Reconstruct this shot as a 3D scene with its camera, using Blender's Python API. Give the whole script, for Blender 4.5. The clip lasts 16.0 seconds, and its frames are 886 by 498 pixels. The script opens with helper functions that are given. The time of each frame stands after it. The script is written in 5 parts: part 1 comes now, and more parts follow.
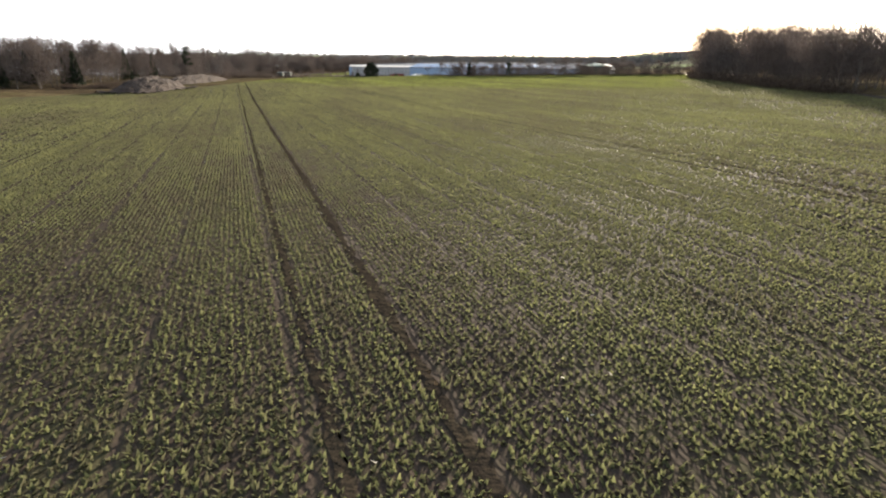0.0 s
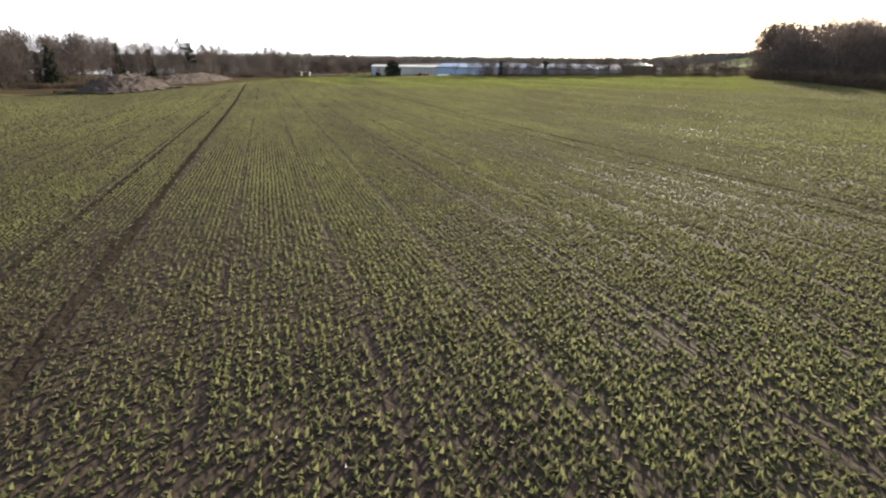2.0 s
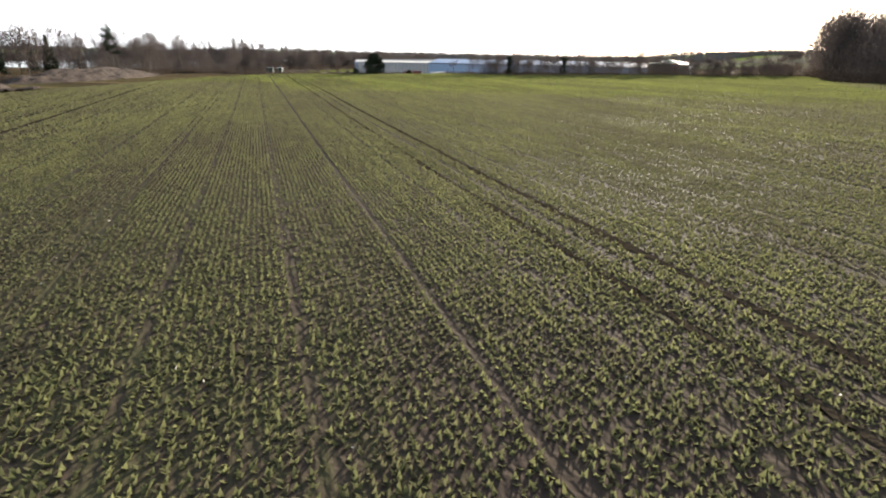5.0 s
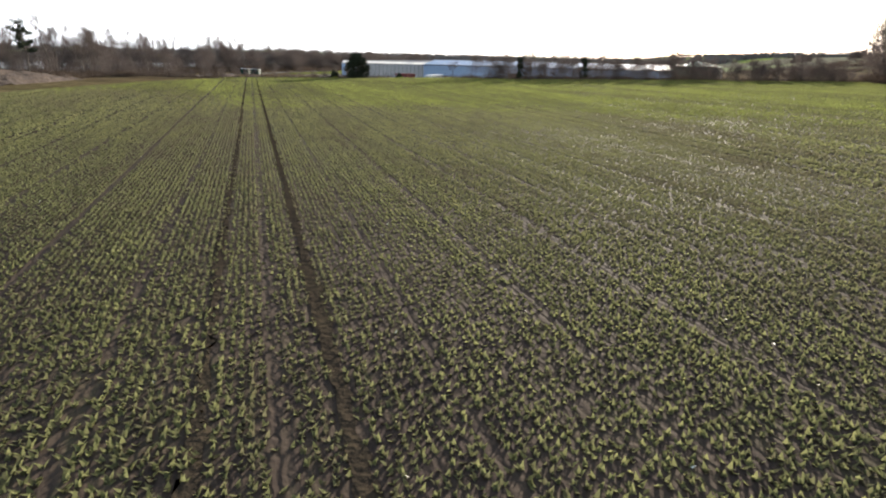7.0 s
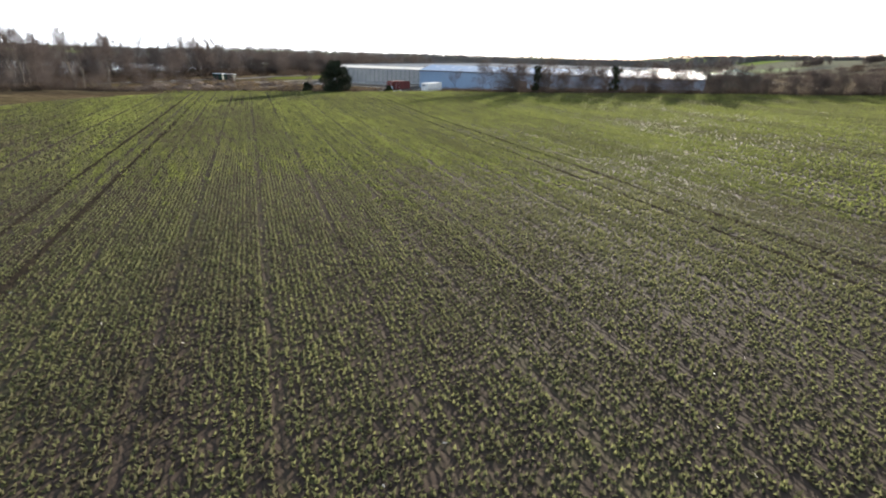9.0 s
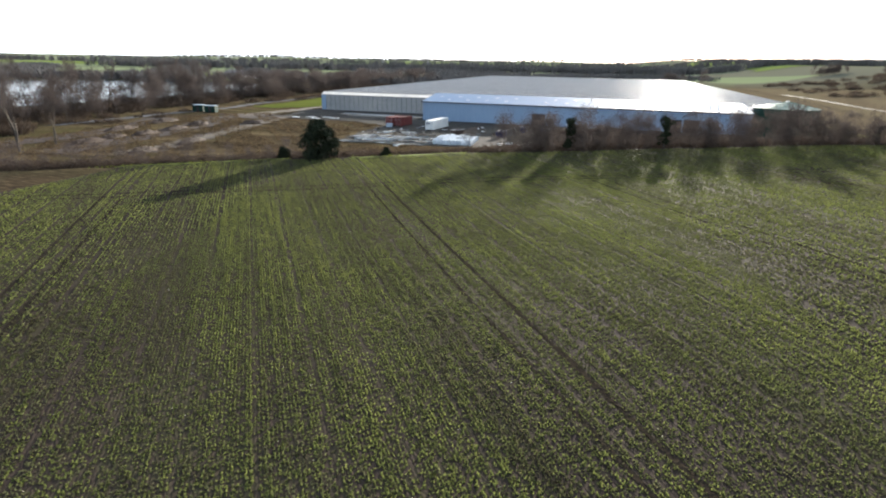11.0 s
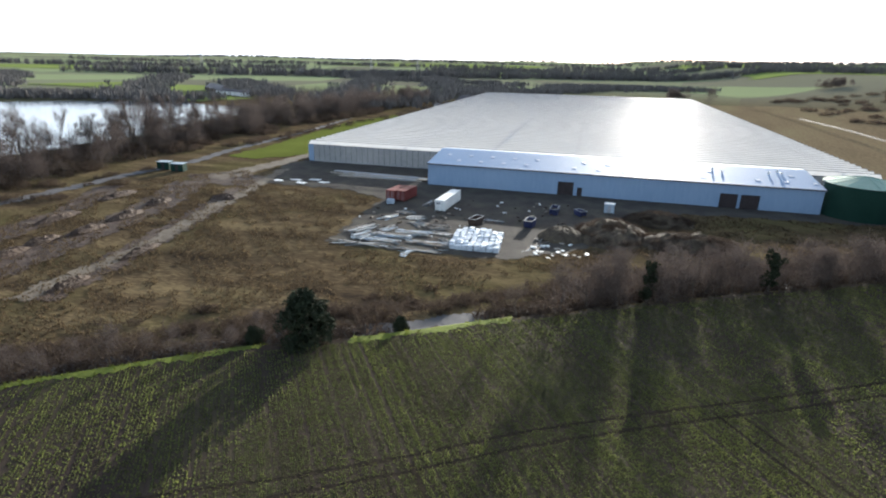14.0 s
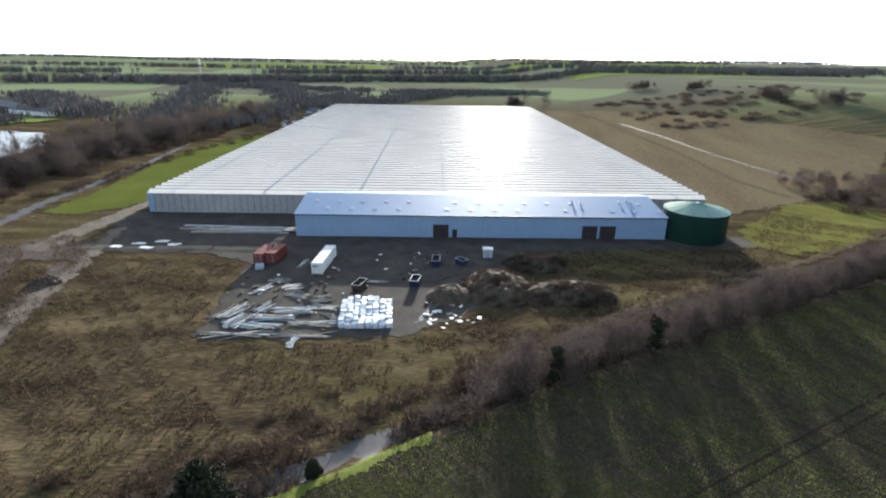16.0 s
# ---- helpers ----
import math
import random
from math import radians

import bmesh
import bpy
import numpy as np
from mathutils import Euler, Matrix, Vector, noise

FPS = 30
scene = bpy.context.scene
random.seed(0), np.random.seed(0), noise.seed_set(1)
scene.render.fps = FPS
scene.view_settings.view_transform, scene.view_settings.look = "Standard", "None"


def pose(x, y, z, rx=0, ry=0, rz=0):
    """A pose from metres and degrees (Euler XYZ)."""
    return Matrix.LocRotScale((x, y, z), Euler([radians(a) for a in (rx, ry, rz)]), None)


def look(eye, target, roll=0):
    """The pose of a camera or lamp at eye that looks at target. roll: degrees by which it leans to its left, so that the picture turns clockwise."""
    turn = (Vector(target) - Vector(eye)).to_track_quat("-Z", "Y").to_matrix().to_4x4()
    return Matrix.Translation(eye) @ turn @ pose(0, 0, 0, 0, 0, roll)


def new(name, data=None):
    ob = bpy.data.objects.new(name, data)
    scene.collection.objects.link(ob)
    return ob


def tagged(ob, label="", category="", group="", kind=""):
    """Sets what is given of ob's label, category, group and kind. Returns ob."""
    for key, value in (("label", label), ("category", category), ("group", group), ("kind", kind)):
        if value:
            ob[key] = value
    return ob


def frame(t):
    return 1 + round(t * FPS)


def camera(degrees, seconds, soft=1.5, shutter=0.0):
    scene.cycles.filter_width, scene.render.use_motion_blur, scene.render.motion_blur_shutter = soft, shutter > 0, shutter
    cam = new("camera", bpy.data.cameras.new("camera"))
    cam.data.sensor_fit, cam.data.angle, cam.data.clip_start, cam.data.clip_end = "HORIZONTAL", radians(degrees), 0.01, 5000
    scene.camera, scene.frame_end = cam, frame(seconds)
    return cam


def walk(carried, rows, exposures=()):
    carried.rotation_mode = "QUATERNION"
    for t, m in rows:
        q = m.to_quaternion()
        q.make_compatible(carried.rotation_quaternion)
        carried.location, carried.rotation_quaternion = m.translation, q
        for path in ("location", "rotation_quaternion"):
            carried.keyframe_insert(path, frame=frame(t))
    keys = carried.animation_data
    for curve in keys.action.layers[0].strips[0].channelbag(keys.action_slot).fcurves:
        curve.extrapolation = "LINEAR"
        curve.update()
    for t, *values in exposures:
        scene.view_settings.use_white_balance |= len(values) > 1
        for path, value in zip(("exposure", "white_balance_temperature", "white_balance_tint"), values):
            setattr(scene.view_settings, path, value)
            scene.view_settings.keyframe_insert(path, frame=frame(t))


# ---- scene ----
cam = camera(79.1, 16.0, soft=2.1)
# seconds, x, y, z, yaw, pitch, roll
PATH = [
    (0.0, 109.52, -327.23, 11.40, 15.00, -19.57, 0.43),
    (0.5, 107.91, -321.63, 11.02, 16.79, -19.51, 0.46),
    (1.0, 106.23, -315.92, 10.64, 17.53, -19.46, 0.42),
    (1.5, 104.41, -309.92, 10.42, 17.78, -19.46, 0.47),
    (2.0, 102.40, -303.59, 10.00, 17.73, -19.43, 0.50),
    (2.5, 100.29, -296.87, 9.86, 17.41, -19.51, 0.48),
    (3.0, 98.06, -289.93, 9.84, 17.38, -19.63, 0.54),
    (5.5, 85.57, -253.60, 8.93, 16.73, -19.72, 1.15),
    (6.0, 83.14, -246.10, 8.86, 16.60, -19.68, 1.25),
    (6.5, 80.75, -238.58, 8.87, 16.40, -19.64, 1.39),
    (7.0, 78.43, -231.15, 8.92, 16.38, -19.59, 1.27),
    (7.5, 76.16, -223.81, 8.86, 16.39, -19.51, 1.22),
    (8.0, 73.89, -216.63, 9.00, 16.27, -19.47, 1.19),
    (8.5, 71.54, -209.65, 9.63, 16.12, -19.50, 1.25),
    (9.0, 69.17, -202.85, 10.72, 15.97, -19.59, 1.56),
    (11.5, 57.21, -170.96, 21.38, 16.30, -19.23, 0.92),
    (12.0, 54.64, -165.06, 23.87, 16.27, -19.27, 0.93),
    (12.5, 51.58, -159.30, 26.50, 16.09, -19.38, 1.03),
    (13.0, 48.85, -154.36, 29.07, 16.03, -19.43, 0.98),
    (13.5, 46.28, -150.00, 31.62, 15.97, -19.47, 1.06),
    (14.0, 44.10, -146.49, 34.28, 14.99, -19.49, 1.09),
    (14.5, 42.09, -144.00, 37.18, 11.24, -19.52, 1.04),
    (15.0, 40.36, -141.44, 39.57, 6.50, -19.43, 0.91),
    (15.5, 38.57, -139.31, 42.42, 1.64, -19.46, 0.94),
    (16.0, 36.90, -138.11, 45.66, -1.11, -19.54, 0.95),
]


def aim(x, y, z, yaw, pitch, roll):
    a, b = radians(yaw), radians(pitch)
    way = Vector((-math.sin(a) * math.cos(b), math.cos(a) * math.cos(b), math.sin(b)))
    return look((x, y, z), Vector((x, y, z)) + way * 10, roll)


walk(cam, [(r[0], aim(*r[1:])) for r in PATH], [(0.0, 1.93, 6750, 10), (9.0, 1.93, 6300, 9), (12.0, 1.82, 6050, 8), (16.0, 1.68, 5850, 8)])

# ---- world and sun ----
SUN_EL, SUN_AZ = 10.5, 6.5          # degrees above the horizon; east of +y
world = bpy.data.worlds.new("sky")
scene.world = world
world.use_nodes = True
wn = world.node_tree.nodes
sky = wn.new("ShaderNodeTexSky")
sky.sky_type = "NISHITA"
sky.sun_disc = False
sky.sun_elevation = radians(SUN_EL)
sky.sun_rotation = radians(SUN_AZ)
sky.air_density, sky.dust_density, sky.ozone_density = 1.0, 2.0, 1.0
wn["Background"].inputs["Strength"].default_value = 0.1
haze = wn.new("ShaderNodeMix")          # bright winter haze low over the horizon
haze.data_type = "RGBA"
haze.inputs[7].default_value = (7.6, 8.0, 8.6, 1)
coord = wn.new("ShaderNodeTexCoord")
split = wn.new("ShaderNodeSeparateXYZ")
low = wn.new("ShaderNodeMapRange")
low.interpolation_type = "SMOOTHSTEP"
for k, v in zip(("From Min", "From Max", "To Min", "To Max"), (0.0, 0.45, 0.85, 0.1)):
    low.inputs[k].default_value = v
world.node_tree.links.new(coord.outputs["Generated"], split.inputs[0])
world.node_tree.links.new(split.outputs["Z"], low.inputs["Value"])
world.node_tree.links.new(low.outputs[0], haze.inputs[0])
world.node_tree.links.new(sky.outputs["Color"], haze.inputs[6])
world.node_tree.links.new(haze.outputs[2], wn["Background"].inputs["Color"])
sun_data = bpy.data.lights.new("sun", "SUN")
sun_data.energy, sun_data.angle, sun_data.color = 5.0, radians(0.6), (1.0, 0.9, 0.76)
sun = new("sun", sun_data)
_e, _a = radians(SUN_EL), radians(SUN_AZ)
sun.matrix_world = look((0, 0, 200), (-math.sin(_a) * math.cos(_e), -math.cos(_a) * math.cos(_e), 200 - math.sin(_e)))


# ---- materials ----
def material(name, rough=0.9, metal=0.0):
    m = bpy.data.materials.new(name)
    m.use_nodes = True
    b = m.node_tree.nodes["Principled BSDF"]
    b.inputs["Roughness"].default_value = rough
    b.inputs["Metallic"].default_value = metal
    return m, m.node_tree.nodes, m.node_tree.links, b


def mottled(name, colours, scale, fine, rough=0.9, bump=0.3, metal=0.0, stretch=(1, 1, 1), island=0.0, turn=0.0, spec=0.08, through_light=0.0, drawn=0.0, furrow=0.0):
    """Two scales of noise between the given colours, with fine relief."""
    m, n, l, b = material(name, rough, metal)
    b.inputs["Specular IOR Level"].default_value = spec
    geo = n.new("ShaderNodeNewGeometry")
    mp = n.new("ShaderNodeMapping")
    mp.inputs["Scale"].default_value = stretch
    mp.inputs["Rotation"].default_value = (0, 0, turn)
    if drawn:                       # drawn out along the drill rows
        mp.vector_type = "TEXTURE"
        mp.inputs["Scale"].default_value = (drawn, 1, 1)
    l.new(geo.outputs["Position"], mp.inputs["Vector"])
    a = n.new("ShaderNodeTexNoise")
    a.inputs["Scale"].default_value, a.inputs["Detail"].default_value = scale, 4
    c = n.new("ShaderNodeTexNoise")
    c.inputs["Scale"].default_value, c.inputs["Detail"].default_value = fine, 5
    for t in (a, c):
        l.new(mp.outputs[0], t.inputs["Vector"])
    mix = n.new("ShaderNodeMix")
    mix.data_type = "FLOAT"
    mix.inputs[0].default_value = 0.5
    l.new(a.outputs["Fac"], mix.inputs[2])
    l.new(c.outputs["Fac"], mix.inputs[3])
    fac = mix.outputs[0]
    if island:
        ad = n.new("ShaderNodeMath")
        ad.operation = "MULTIPLY_ADD"
        ad.inputs[1].default_value, ad.inputs[2].default_value = island, -island / 2
        l.new(geo.outputs["Random Per Island"], ad.inputs[0])
        su = n.new("ShaderNodeMath")
        l.new(fac, su.inputs[0])
        l.new(ad.outputs[0], su.inputs[1])
        fac = su.outputs[0]
    r = n.new("ShaderNodeValToRGB")
    e = r.color_ramp.elements
    while len(e) < len(colours):
        e.new(0.5)
    for i, k in enumerate(colours):
        e[i].position = 0.34 + 0.32 * i / max(1, len(colours) - 1)
        e[i].color = (*k, 1)
    l.new(fac, r.inputs[0])
    paint = r.outputs[0]
    l.new(paint, b.inputs["Base Color"])
    if through_light:
        tr = n.new("ShaderNodeBsdfTranslucent")
        l.new(paint, tr.inputs["Color"])
        ms = n.new("ShaderNodeMixShader")
        ms.inputs[0].default_value = through_light
        l.new(b.outputs[0], ms.inputs[1])
        l.new(tr.outputs[0], ms.inputs[2])
        l.new(ms.outputs[0], n["Material Output"].inputs["Surface"])
    if bump:
        bp = n.new("ShaderNodeBump")
        bp.inputs["Strength"].default_value = bump
        bp.inputs["Distance"].default_value = 0.5 / fine
        l.new(c.outputs["Fac"], bp.inputs["Height"])
        l.new(bp.outputs[0], b.inputs["Normal"])
    if furrow:                      # shallow furrows between the drill rows
        rot = n.new("ShaderNodeMapping")
        rot.vector_type = "TEXTURE"
        rot.inputs["Rotation"].default_value = (0, 0, math.atan2(0.581, 0.814))
        l.new(geo.outputs["Position"], rot.inputs["Vector"])
        wv = n.new("ShaderNodeTexWave")
        wv.inputs["Scale"].default_value = 0.314 / furrow
        wv.inputs["Distortion"].default_value, wv.inputs["Detail"].default_value, wv.inputs["Detail Scale"].default_value = 4.5, 2, 2.2
        l.new(rot.outputs[0], wv.inputs["Vector"])
        fb = n.new("ShaderNodeBump")
        fb.inputs["Strength"].default_value, fb.inputs["Distance"].default_value = 0.4, 0.04
        l.new(wv.outputs["Fac"], fb.inputs["Height"])
        l.new(bp.outputs[0], fb.inputs["Normal"])
        l.new(fb.outputs[0], b.inputs["Normal"])
    return m


def wide_land():
    """Dry grass close by; a patchwork of greenish fields far off, paled for haze."""
    m, n, l, b = material("grassland", 0.95)
    b.inputs["Specular IOR Level"].default_value = 0.0
    geo = n.new("ShaderNodeNewGeometry")
    far = n.new("ShaderNodeVectorMath")
    far.operation = "LENGTH"
    l.new(geo.outputs["Position"], far.inputs[0])
    mr = n.new("ShaderNodeMapRange")
    mr.inputs["From Min"].default_value, mr.inputs["From Max"].default_value = 330, 620
    l.new(far.outputs["Value"], mr.inputs["Value"])
    vo = n.new("ShaderNodeTexVoronoi")
    vo.inputs["Scale"].default_value = 0.0045
    l.new(geo.outputs["Position"], vo.inputs["Vector"])
    sp = n.new("ShaderNodeSeparateColor")
    l.new(vo.outputs["Color"], sp.inputs[0])
    # field tones lightened, so distance haze is mixed into the ground colour
    patchwork = n.new("ShaderNodeValToRGB")
    e = patchwork.color_ramp.elements
    e[0].position, e[0].color = 0.2, (0.135, 0.13, 0.095, 1)
    e[1].position, e[1].color = 0.75, (0.19, 0.22, 0.12, 1)
    l.new(sp.outputs[0], patchwork.inputs[0])
    tex = []
    streak = n.new("ShaderNodeMapping")
    streak.inputs["Rotation"].default_value = (0, 0, radians(-28))
    streak.inputs["Scale"].default_value = (0.3, 1.3, 1)
    l.new(geo.outputs["Position"], streak.inputs["Vector"])
    for s, d in ((0.12, 5), (2.2, 6)):
        t = n.new("ShaderNodeTexNoise")
        t.inputs["Scale"].default_value, t.inputs["Detail"].default_value = s, d
        l.new(streak.outputs[0], t.inputs["Vector"])
        tex.append(t)
    mx = n.new("ShaderNodeMath")
    l.new(tex[0].outputs["Fac"], mx.inputs[0])
    l.new(tex[1].outputs["Fac"], mx.inputs[1])
    near = n.new("ShaderNodeValToRGB")
    e = near.color_ramp.elements
    e.new(0.5)
    e[0].position, e[0].color = 0.38, (0.03, 0.023, 0.017, 1)
    e[1].position, e[1].color = 0.5, (0.068, 0.05, 0.03, 1)
    e[2].position, e[2].color = 0.62, (0.13, 0.1, 0.056, 1)
    olive = n.new("ShaderNodeTexNoise")
    olive.inputs["Scale"].default_value, olive.inputs["Detail"].default_value = 0.035, 3
    l.new(geo.outputs["Position"], olive.inputs["Vector"])
    spread = n.new("ShaderNodeMapRange")
    for k, v in zip(("From Min", "From Max", "To Min", "To Max"), (0.48, 0.66, 0.0, 0.4)):
        spread.inputs[k].default_value = v
    l.new(olive.outputs["Fac"], spread.inputs["Value"])
    greener = n.new("ShaderNodeMix")
    greener.data_type = "RGBA"
    greener.inputs[7].default_value = (0.078, 0.075, 0.028, 1)
    l.new(spread.outputs[0], greener.inputs[0])
    l.new(near.outputs[0], greener.inputs[6])
    half = n.new("ShaderNodeMath")
    half.operation = "MULTIPLY"
    half.inputs[1].default_value = 0.5
    l.new(mx.outputs[0], half.inputs[0])
    l.new(half.outputs[0], near.inputs[0])
    mix = n.new("ShaderNodeMix")
    mix.data_type = "RGBA"
    l.new(mr.outputs[0], mix.inputs[0])
    l.new(greener.outputs[2], mix.inputs[6])
    l.new(patchwork.outputs[0], mix.inputs[7])
    l.new(mix.outputs[2], b.inputs["Base Color"])
    bp = n.new("ShaderNodeBump")
    bp.inputs["Strength"].default_value, bp.inputs["Distance"].default_value = 0.5, 0.2
    l.new(tex[1].outputs["Fac"], bp.inputs["Height"])
    l.new(bp.outputs[0], b.inputs["Normal"])
    return m


WIDE_LAND = wide_land()
FIELD_TURN = math.atan2(0.814, -0.581)      # drill rows run this way
SOIL_CROP = mottled("winter_crop_soil", [(0.032, 0.024, 0.021), (0.044, 0.034, 0.026), (0.048, 0.045, 0.024)], 0.16, 5.0, bump=0.5, spec=0.02, turn=FIELD_TURN, drawn=4.0, furrow=0.18)
RUT = mottled("wheel_rut_earth", [(0.02, 0.016, 0.013), (0.036, 0.029, 0.02)], 0.8, 6.0, bump=0.9, spec=0.0)
CROP = mottled("crop_leaf", [(0.08, 0.071, 0.046), (0.098, 0.095, 0.052), (0.108, 0.114, 0.052), (0.142, 0.143, 0.064)], 0.16, 1.6, rough=0.8, bump=0, island=0.2, through_light=0.58, spec=0.02, turn=FIELD_TURN, drawn=5.0)
CROP_GREEN = mottled("lush_crop_leaf", [(0.074, 0.07, 0.038), (0.096, 0.104, 0.04), (0.116, 0.134, 0.04), (0.172, 0.188, 0.054)], 0.16, 1.6, rough=0.8, bump=0, island=0.2, through_light=0.58, spec=0.02, turn=FIELD_TURN, drawn=5.0)
VERGE = mottled("green_verge_grass", [(0.08, 0.09, 0.02), (0.14, 0.17, 0.03)], 0.5, 6.0, bump=0.9)
MUD = mottled("wet_churned_mud", [(0.028, 0.02, 0.016), (0.056, 0.039, 0.03), (0.095, 0.07, 0.053)], 0.35, 1.6, rough=0.7, bump=0.9)
YARD = mottled("dark_gravel_hardstanding", [(0.04, 0.035, 0.033), (0.062, 0.056, 0.05), (0.085, 0.078, 0.06)], 0.2, 4.0, bump=0.5, spec=0.02)
ASPHALT = mottled("worn_asphalt", [(0.06, 0.06, 0.065), (0.11, 0.105, 0.105)], 0.4, 8.0, rough=0.75, bump=0.3)
BANK_GRASS = mottled("dull_bank_grass", [(0.085, 0.07, 0.03), (0.115, 0.115, 0.035), (0.15, 0.15, 0.045)], 0.12, 2.0, bump=0.6, spec=0.0)
LAWN = mottled("mown_green_grass", [(0.075, 0.088, 0.022), (0.115, 0.13, 0.032)], 0.06, 3.0, bump=0.2, spec=0.0)
BARK = mottled("bare_bark", [(0.05, 0.042, 0.036), (0.10, 0.085, 0.07)], 1.5, 8.0, bump=0.4)
TWIG = mottled("bare_twigs", [(0.05, 0.04, 0.037), (0.095, 0.078, 0.07)], 0.5, 3.0, bump=0, island=0.3, through_light=0.3)
NEEDLE = mottled("dark_evergreen_needles", [(0.014, 0.018, 0.011), (0.03, 0.036, 0.019)], 0.8, 4.0, bump=0, island=0.3)
BRAMBLE = mottled("dead_bramble", [(0.03, 0.022, 0.018), (0.056, 0.041, 0.032), (0.088, 0.066, 0.048)], 0.4, 3.0, bump=0, island=0.4, through_light=0.3)
STEEL_BLUE = mottled("pale_blue_cladding", [(0.19, 0.265, 0.375), (0.235, 0.31, 0.42)], 0.08, 1.5, rough=0.5, bump=0.02, stretch=(1, 1, 0.2))
STEEL_ROOF = mottled("blue_grey_roof_sheet", [(0.13, 0.215, 0.345), (0.165, 0.25, 0.38)], 0.08, 1.5, rough=0.65, bump=0.02)
TRIM_DARK = mottled("dark_grey_trim", [(0.05, 0.06, 0.08), (0.08, 0.09, 0.11)], 1.0, 6.0, rough=0.6, bump=0)
DOOR_DARK = mottled("dark_brown_door_leaf", [(0.03, 0.025, 0.025), (0.05, 0.04, 0.04)], 0.7, 4.0, rough=0.7, bump=0.05)
TANK_GREEN = mottled("dark_green_tank_steel", [(0.008, 0.026, 0.019), (0.013, 0.037, 0.027)], 0.3, 3.0, rough=0.5, bump=0.05)
TANK_ROOF = mottled("pale_green_tank_roof", [(0.10, 0.20, 0.17), (0.16, 0.27, 0.23)], 0.4, 3.0, rough=0.4, bump=0.05)
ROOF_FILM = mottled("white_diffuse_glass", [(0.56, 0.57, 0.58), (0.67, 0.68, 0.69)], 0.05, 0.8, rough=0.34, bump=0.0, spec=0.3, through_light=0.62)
FAINT_TRACK = mottled("worn_dry_grass", [(0.1, 0.08, 0.052), (0.13, 0.105, 0.07)], 0.3, 2.5, bump=0.4, spec=0.0)
BRUSHWOOD = mottled("rotting_brushwood", [(0.022, 0.017, 0.015), (0.045, 0.034, 0.028), (0.07, 0.052, 0.042)], 0.7, 3.0, bump=0.9)
GUTTER = mottled("galvanised_gutter", [(0.24, 0.24, 0.25), (0.36, 0.36, 0.37)], 0.5, 4.0, rough=0.5, bump=0)
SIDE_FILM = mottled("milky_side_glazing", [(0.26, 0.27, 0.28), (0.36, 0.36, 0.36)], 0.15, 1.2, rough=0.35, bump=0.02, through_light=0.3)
RUST_RED = mottled("faded_red_container_steel", [(0.10, 0.028, 0.026), (0.17, 0.05, 0.044)], 0.4, 3.0, rough=0.6, bump=0.05)
WHITE_STEEL = mottled("off_white_painted_steel", [(0.55, 0.55, 0.54), (0.7, 0.7, 0.68)], 0.4, 3.0, rough=0.5, bump=0.03)
DRY_BLADE = mottled("dry_grass_blades", [(0.055, 0.039, 0.025), (0.10, 0.07, 0.042), (0.15, 0.112, 0.062)], 0.15, 2.0, bump=0, island=0.5, through_light=0.35)
VERGE_BLADE = mottled("green_grass_blades", [(0.10, 0.12, 0.02), (0.18, 0.2, 0.04)], 0.3, 3.0, bump=0, island=0.3, through_light=0.45)
SHEETING_DARK = mottled("dull_grey_sheeting", [(0.12, 0.14, 0.15), (0.22, 0.24, 0.25)], 0.7, 5.0, rough=0.6, bump=0.1)
STRAW = mottled("bleached_straw", [(0.35, 0.32, 0.26), (0.55, 0.52, 0.45)], 0.8, 5.0, rough=0.6, bump=0, island=0.3)
GUTTER_PALE = mottled("pale_aluminium", [(0.5, 0.5, 0.5), (0.62, 0.62, 0.62)], 0.5, 4.0, rough=0.5, bump=0)
PALE_PANEL = mottled("clouded_rooflight", [(0.21, 0.29, 0.40), (0.27, 0.34, 0.45)], 0.6, 3.0, rough=0.4, bump=0)
PLANK = mottled("weathered_timber", [(0.16, 0.13, 0.10), (0.34, 0.31, 0.27)], 0.8, 6.0, rough=0.8, bump=0.2)
SHEETING = mottled("pale_blue_grey_sheeting", [(0.22, 0.28, 0.34), (0.42, 0.47, 0.52)], 0.7, 5.0, rough=0.5, bump=0.1)
PIPE_WHITE = mottled("off_white_plastic", [(0.55, 0.55, 0.53), (0.75, 0.75, 0.73)], 0.8, 5.0, rough=0.5, bump=0.05)
BALE_WRAP = mottled("crinkled_white_wrap", [(0.38, 0.42, 0.46), (0.68, 0.71, 0.74)], 1.2, 5.0, rough=0.35, bump=0.6)
NAVY = mottled("chipped_navy_paint", [(0.02, 0.025, 0.06), (0.04, 0.045, 0.10)], 0.8, 5.0, rough=0.5, bump=0.05)
RUST = mottled("dark_rusty_steel", [(0.035, 0.026, 0.024), (0.07, 0.05, 0.04)], 0.8, 5.0, rough=0.7, bump=0.1)
EARTH = mottled("dark_spoil_earth", [(0.035, 0.028, 0.022), (0.07, 0.055, 0.04), (0.11, 0.085, 0.055)], 0.5, 3.0, bump=0.9)
PLOUGH = mottled("brown_bare_field", [(0.10, 0.078, 0.05), (0.135, 0.105, 0.066), (0.15, 0.13, 0.075)], 0.05, 0.9, bump=0.4, spec=0.0, turn=radians(78), drawn=5.0)
PALE_TRACK = mottled("pale_dirt_track", [(0.085, 0.068, 0.052), (0.12, 0.1, 0.077), (0.165, 0.14, 0.11)], 0.3, 2.5, bump=0.5)
FAR_GREEN = mottled("distant_pasture", [(0.13, 0.16, 0.05), (0.18, 0.22, 0.07)], 0.01, 0.3, bump=0, spec=0.0)
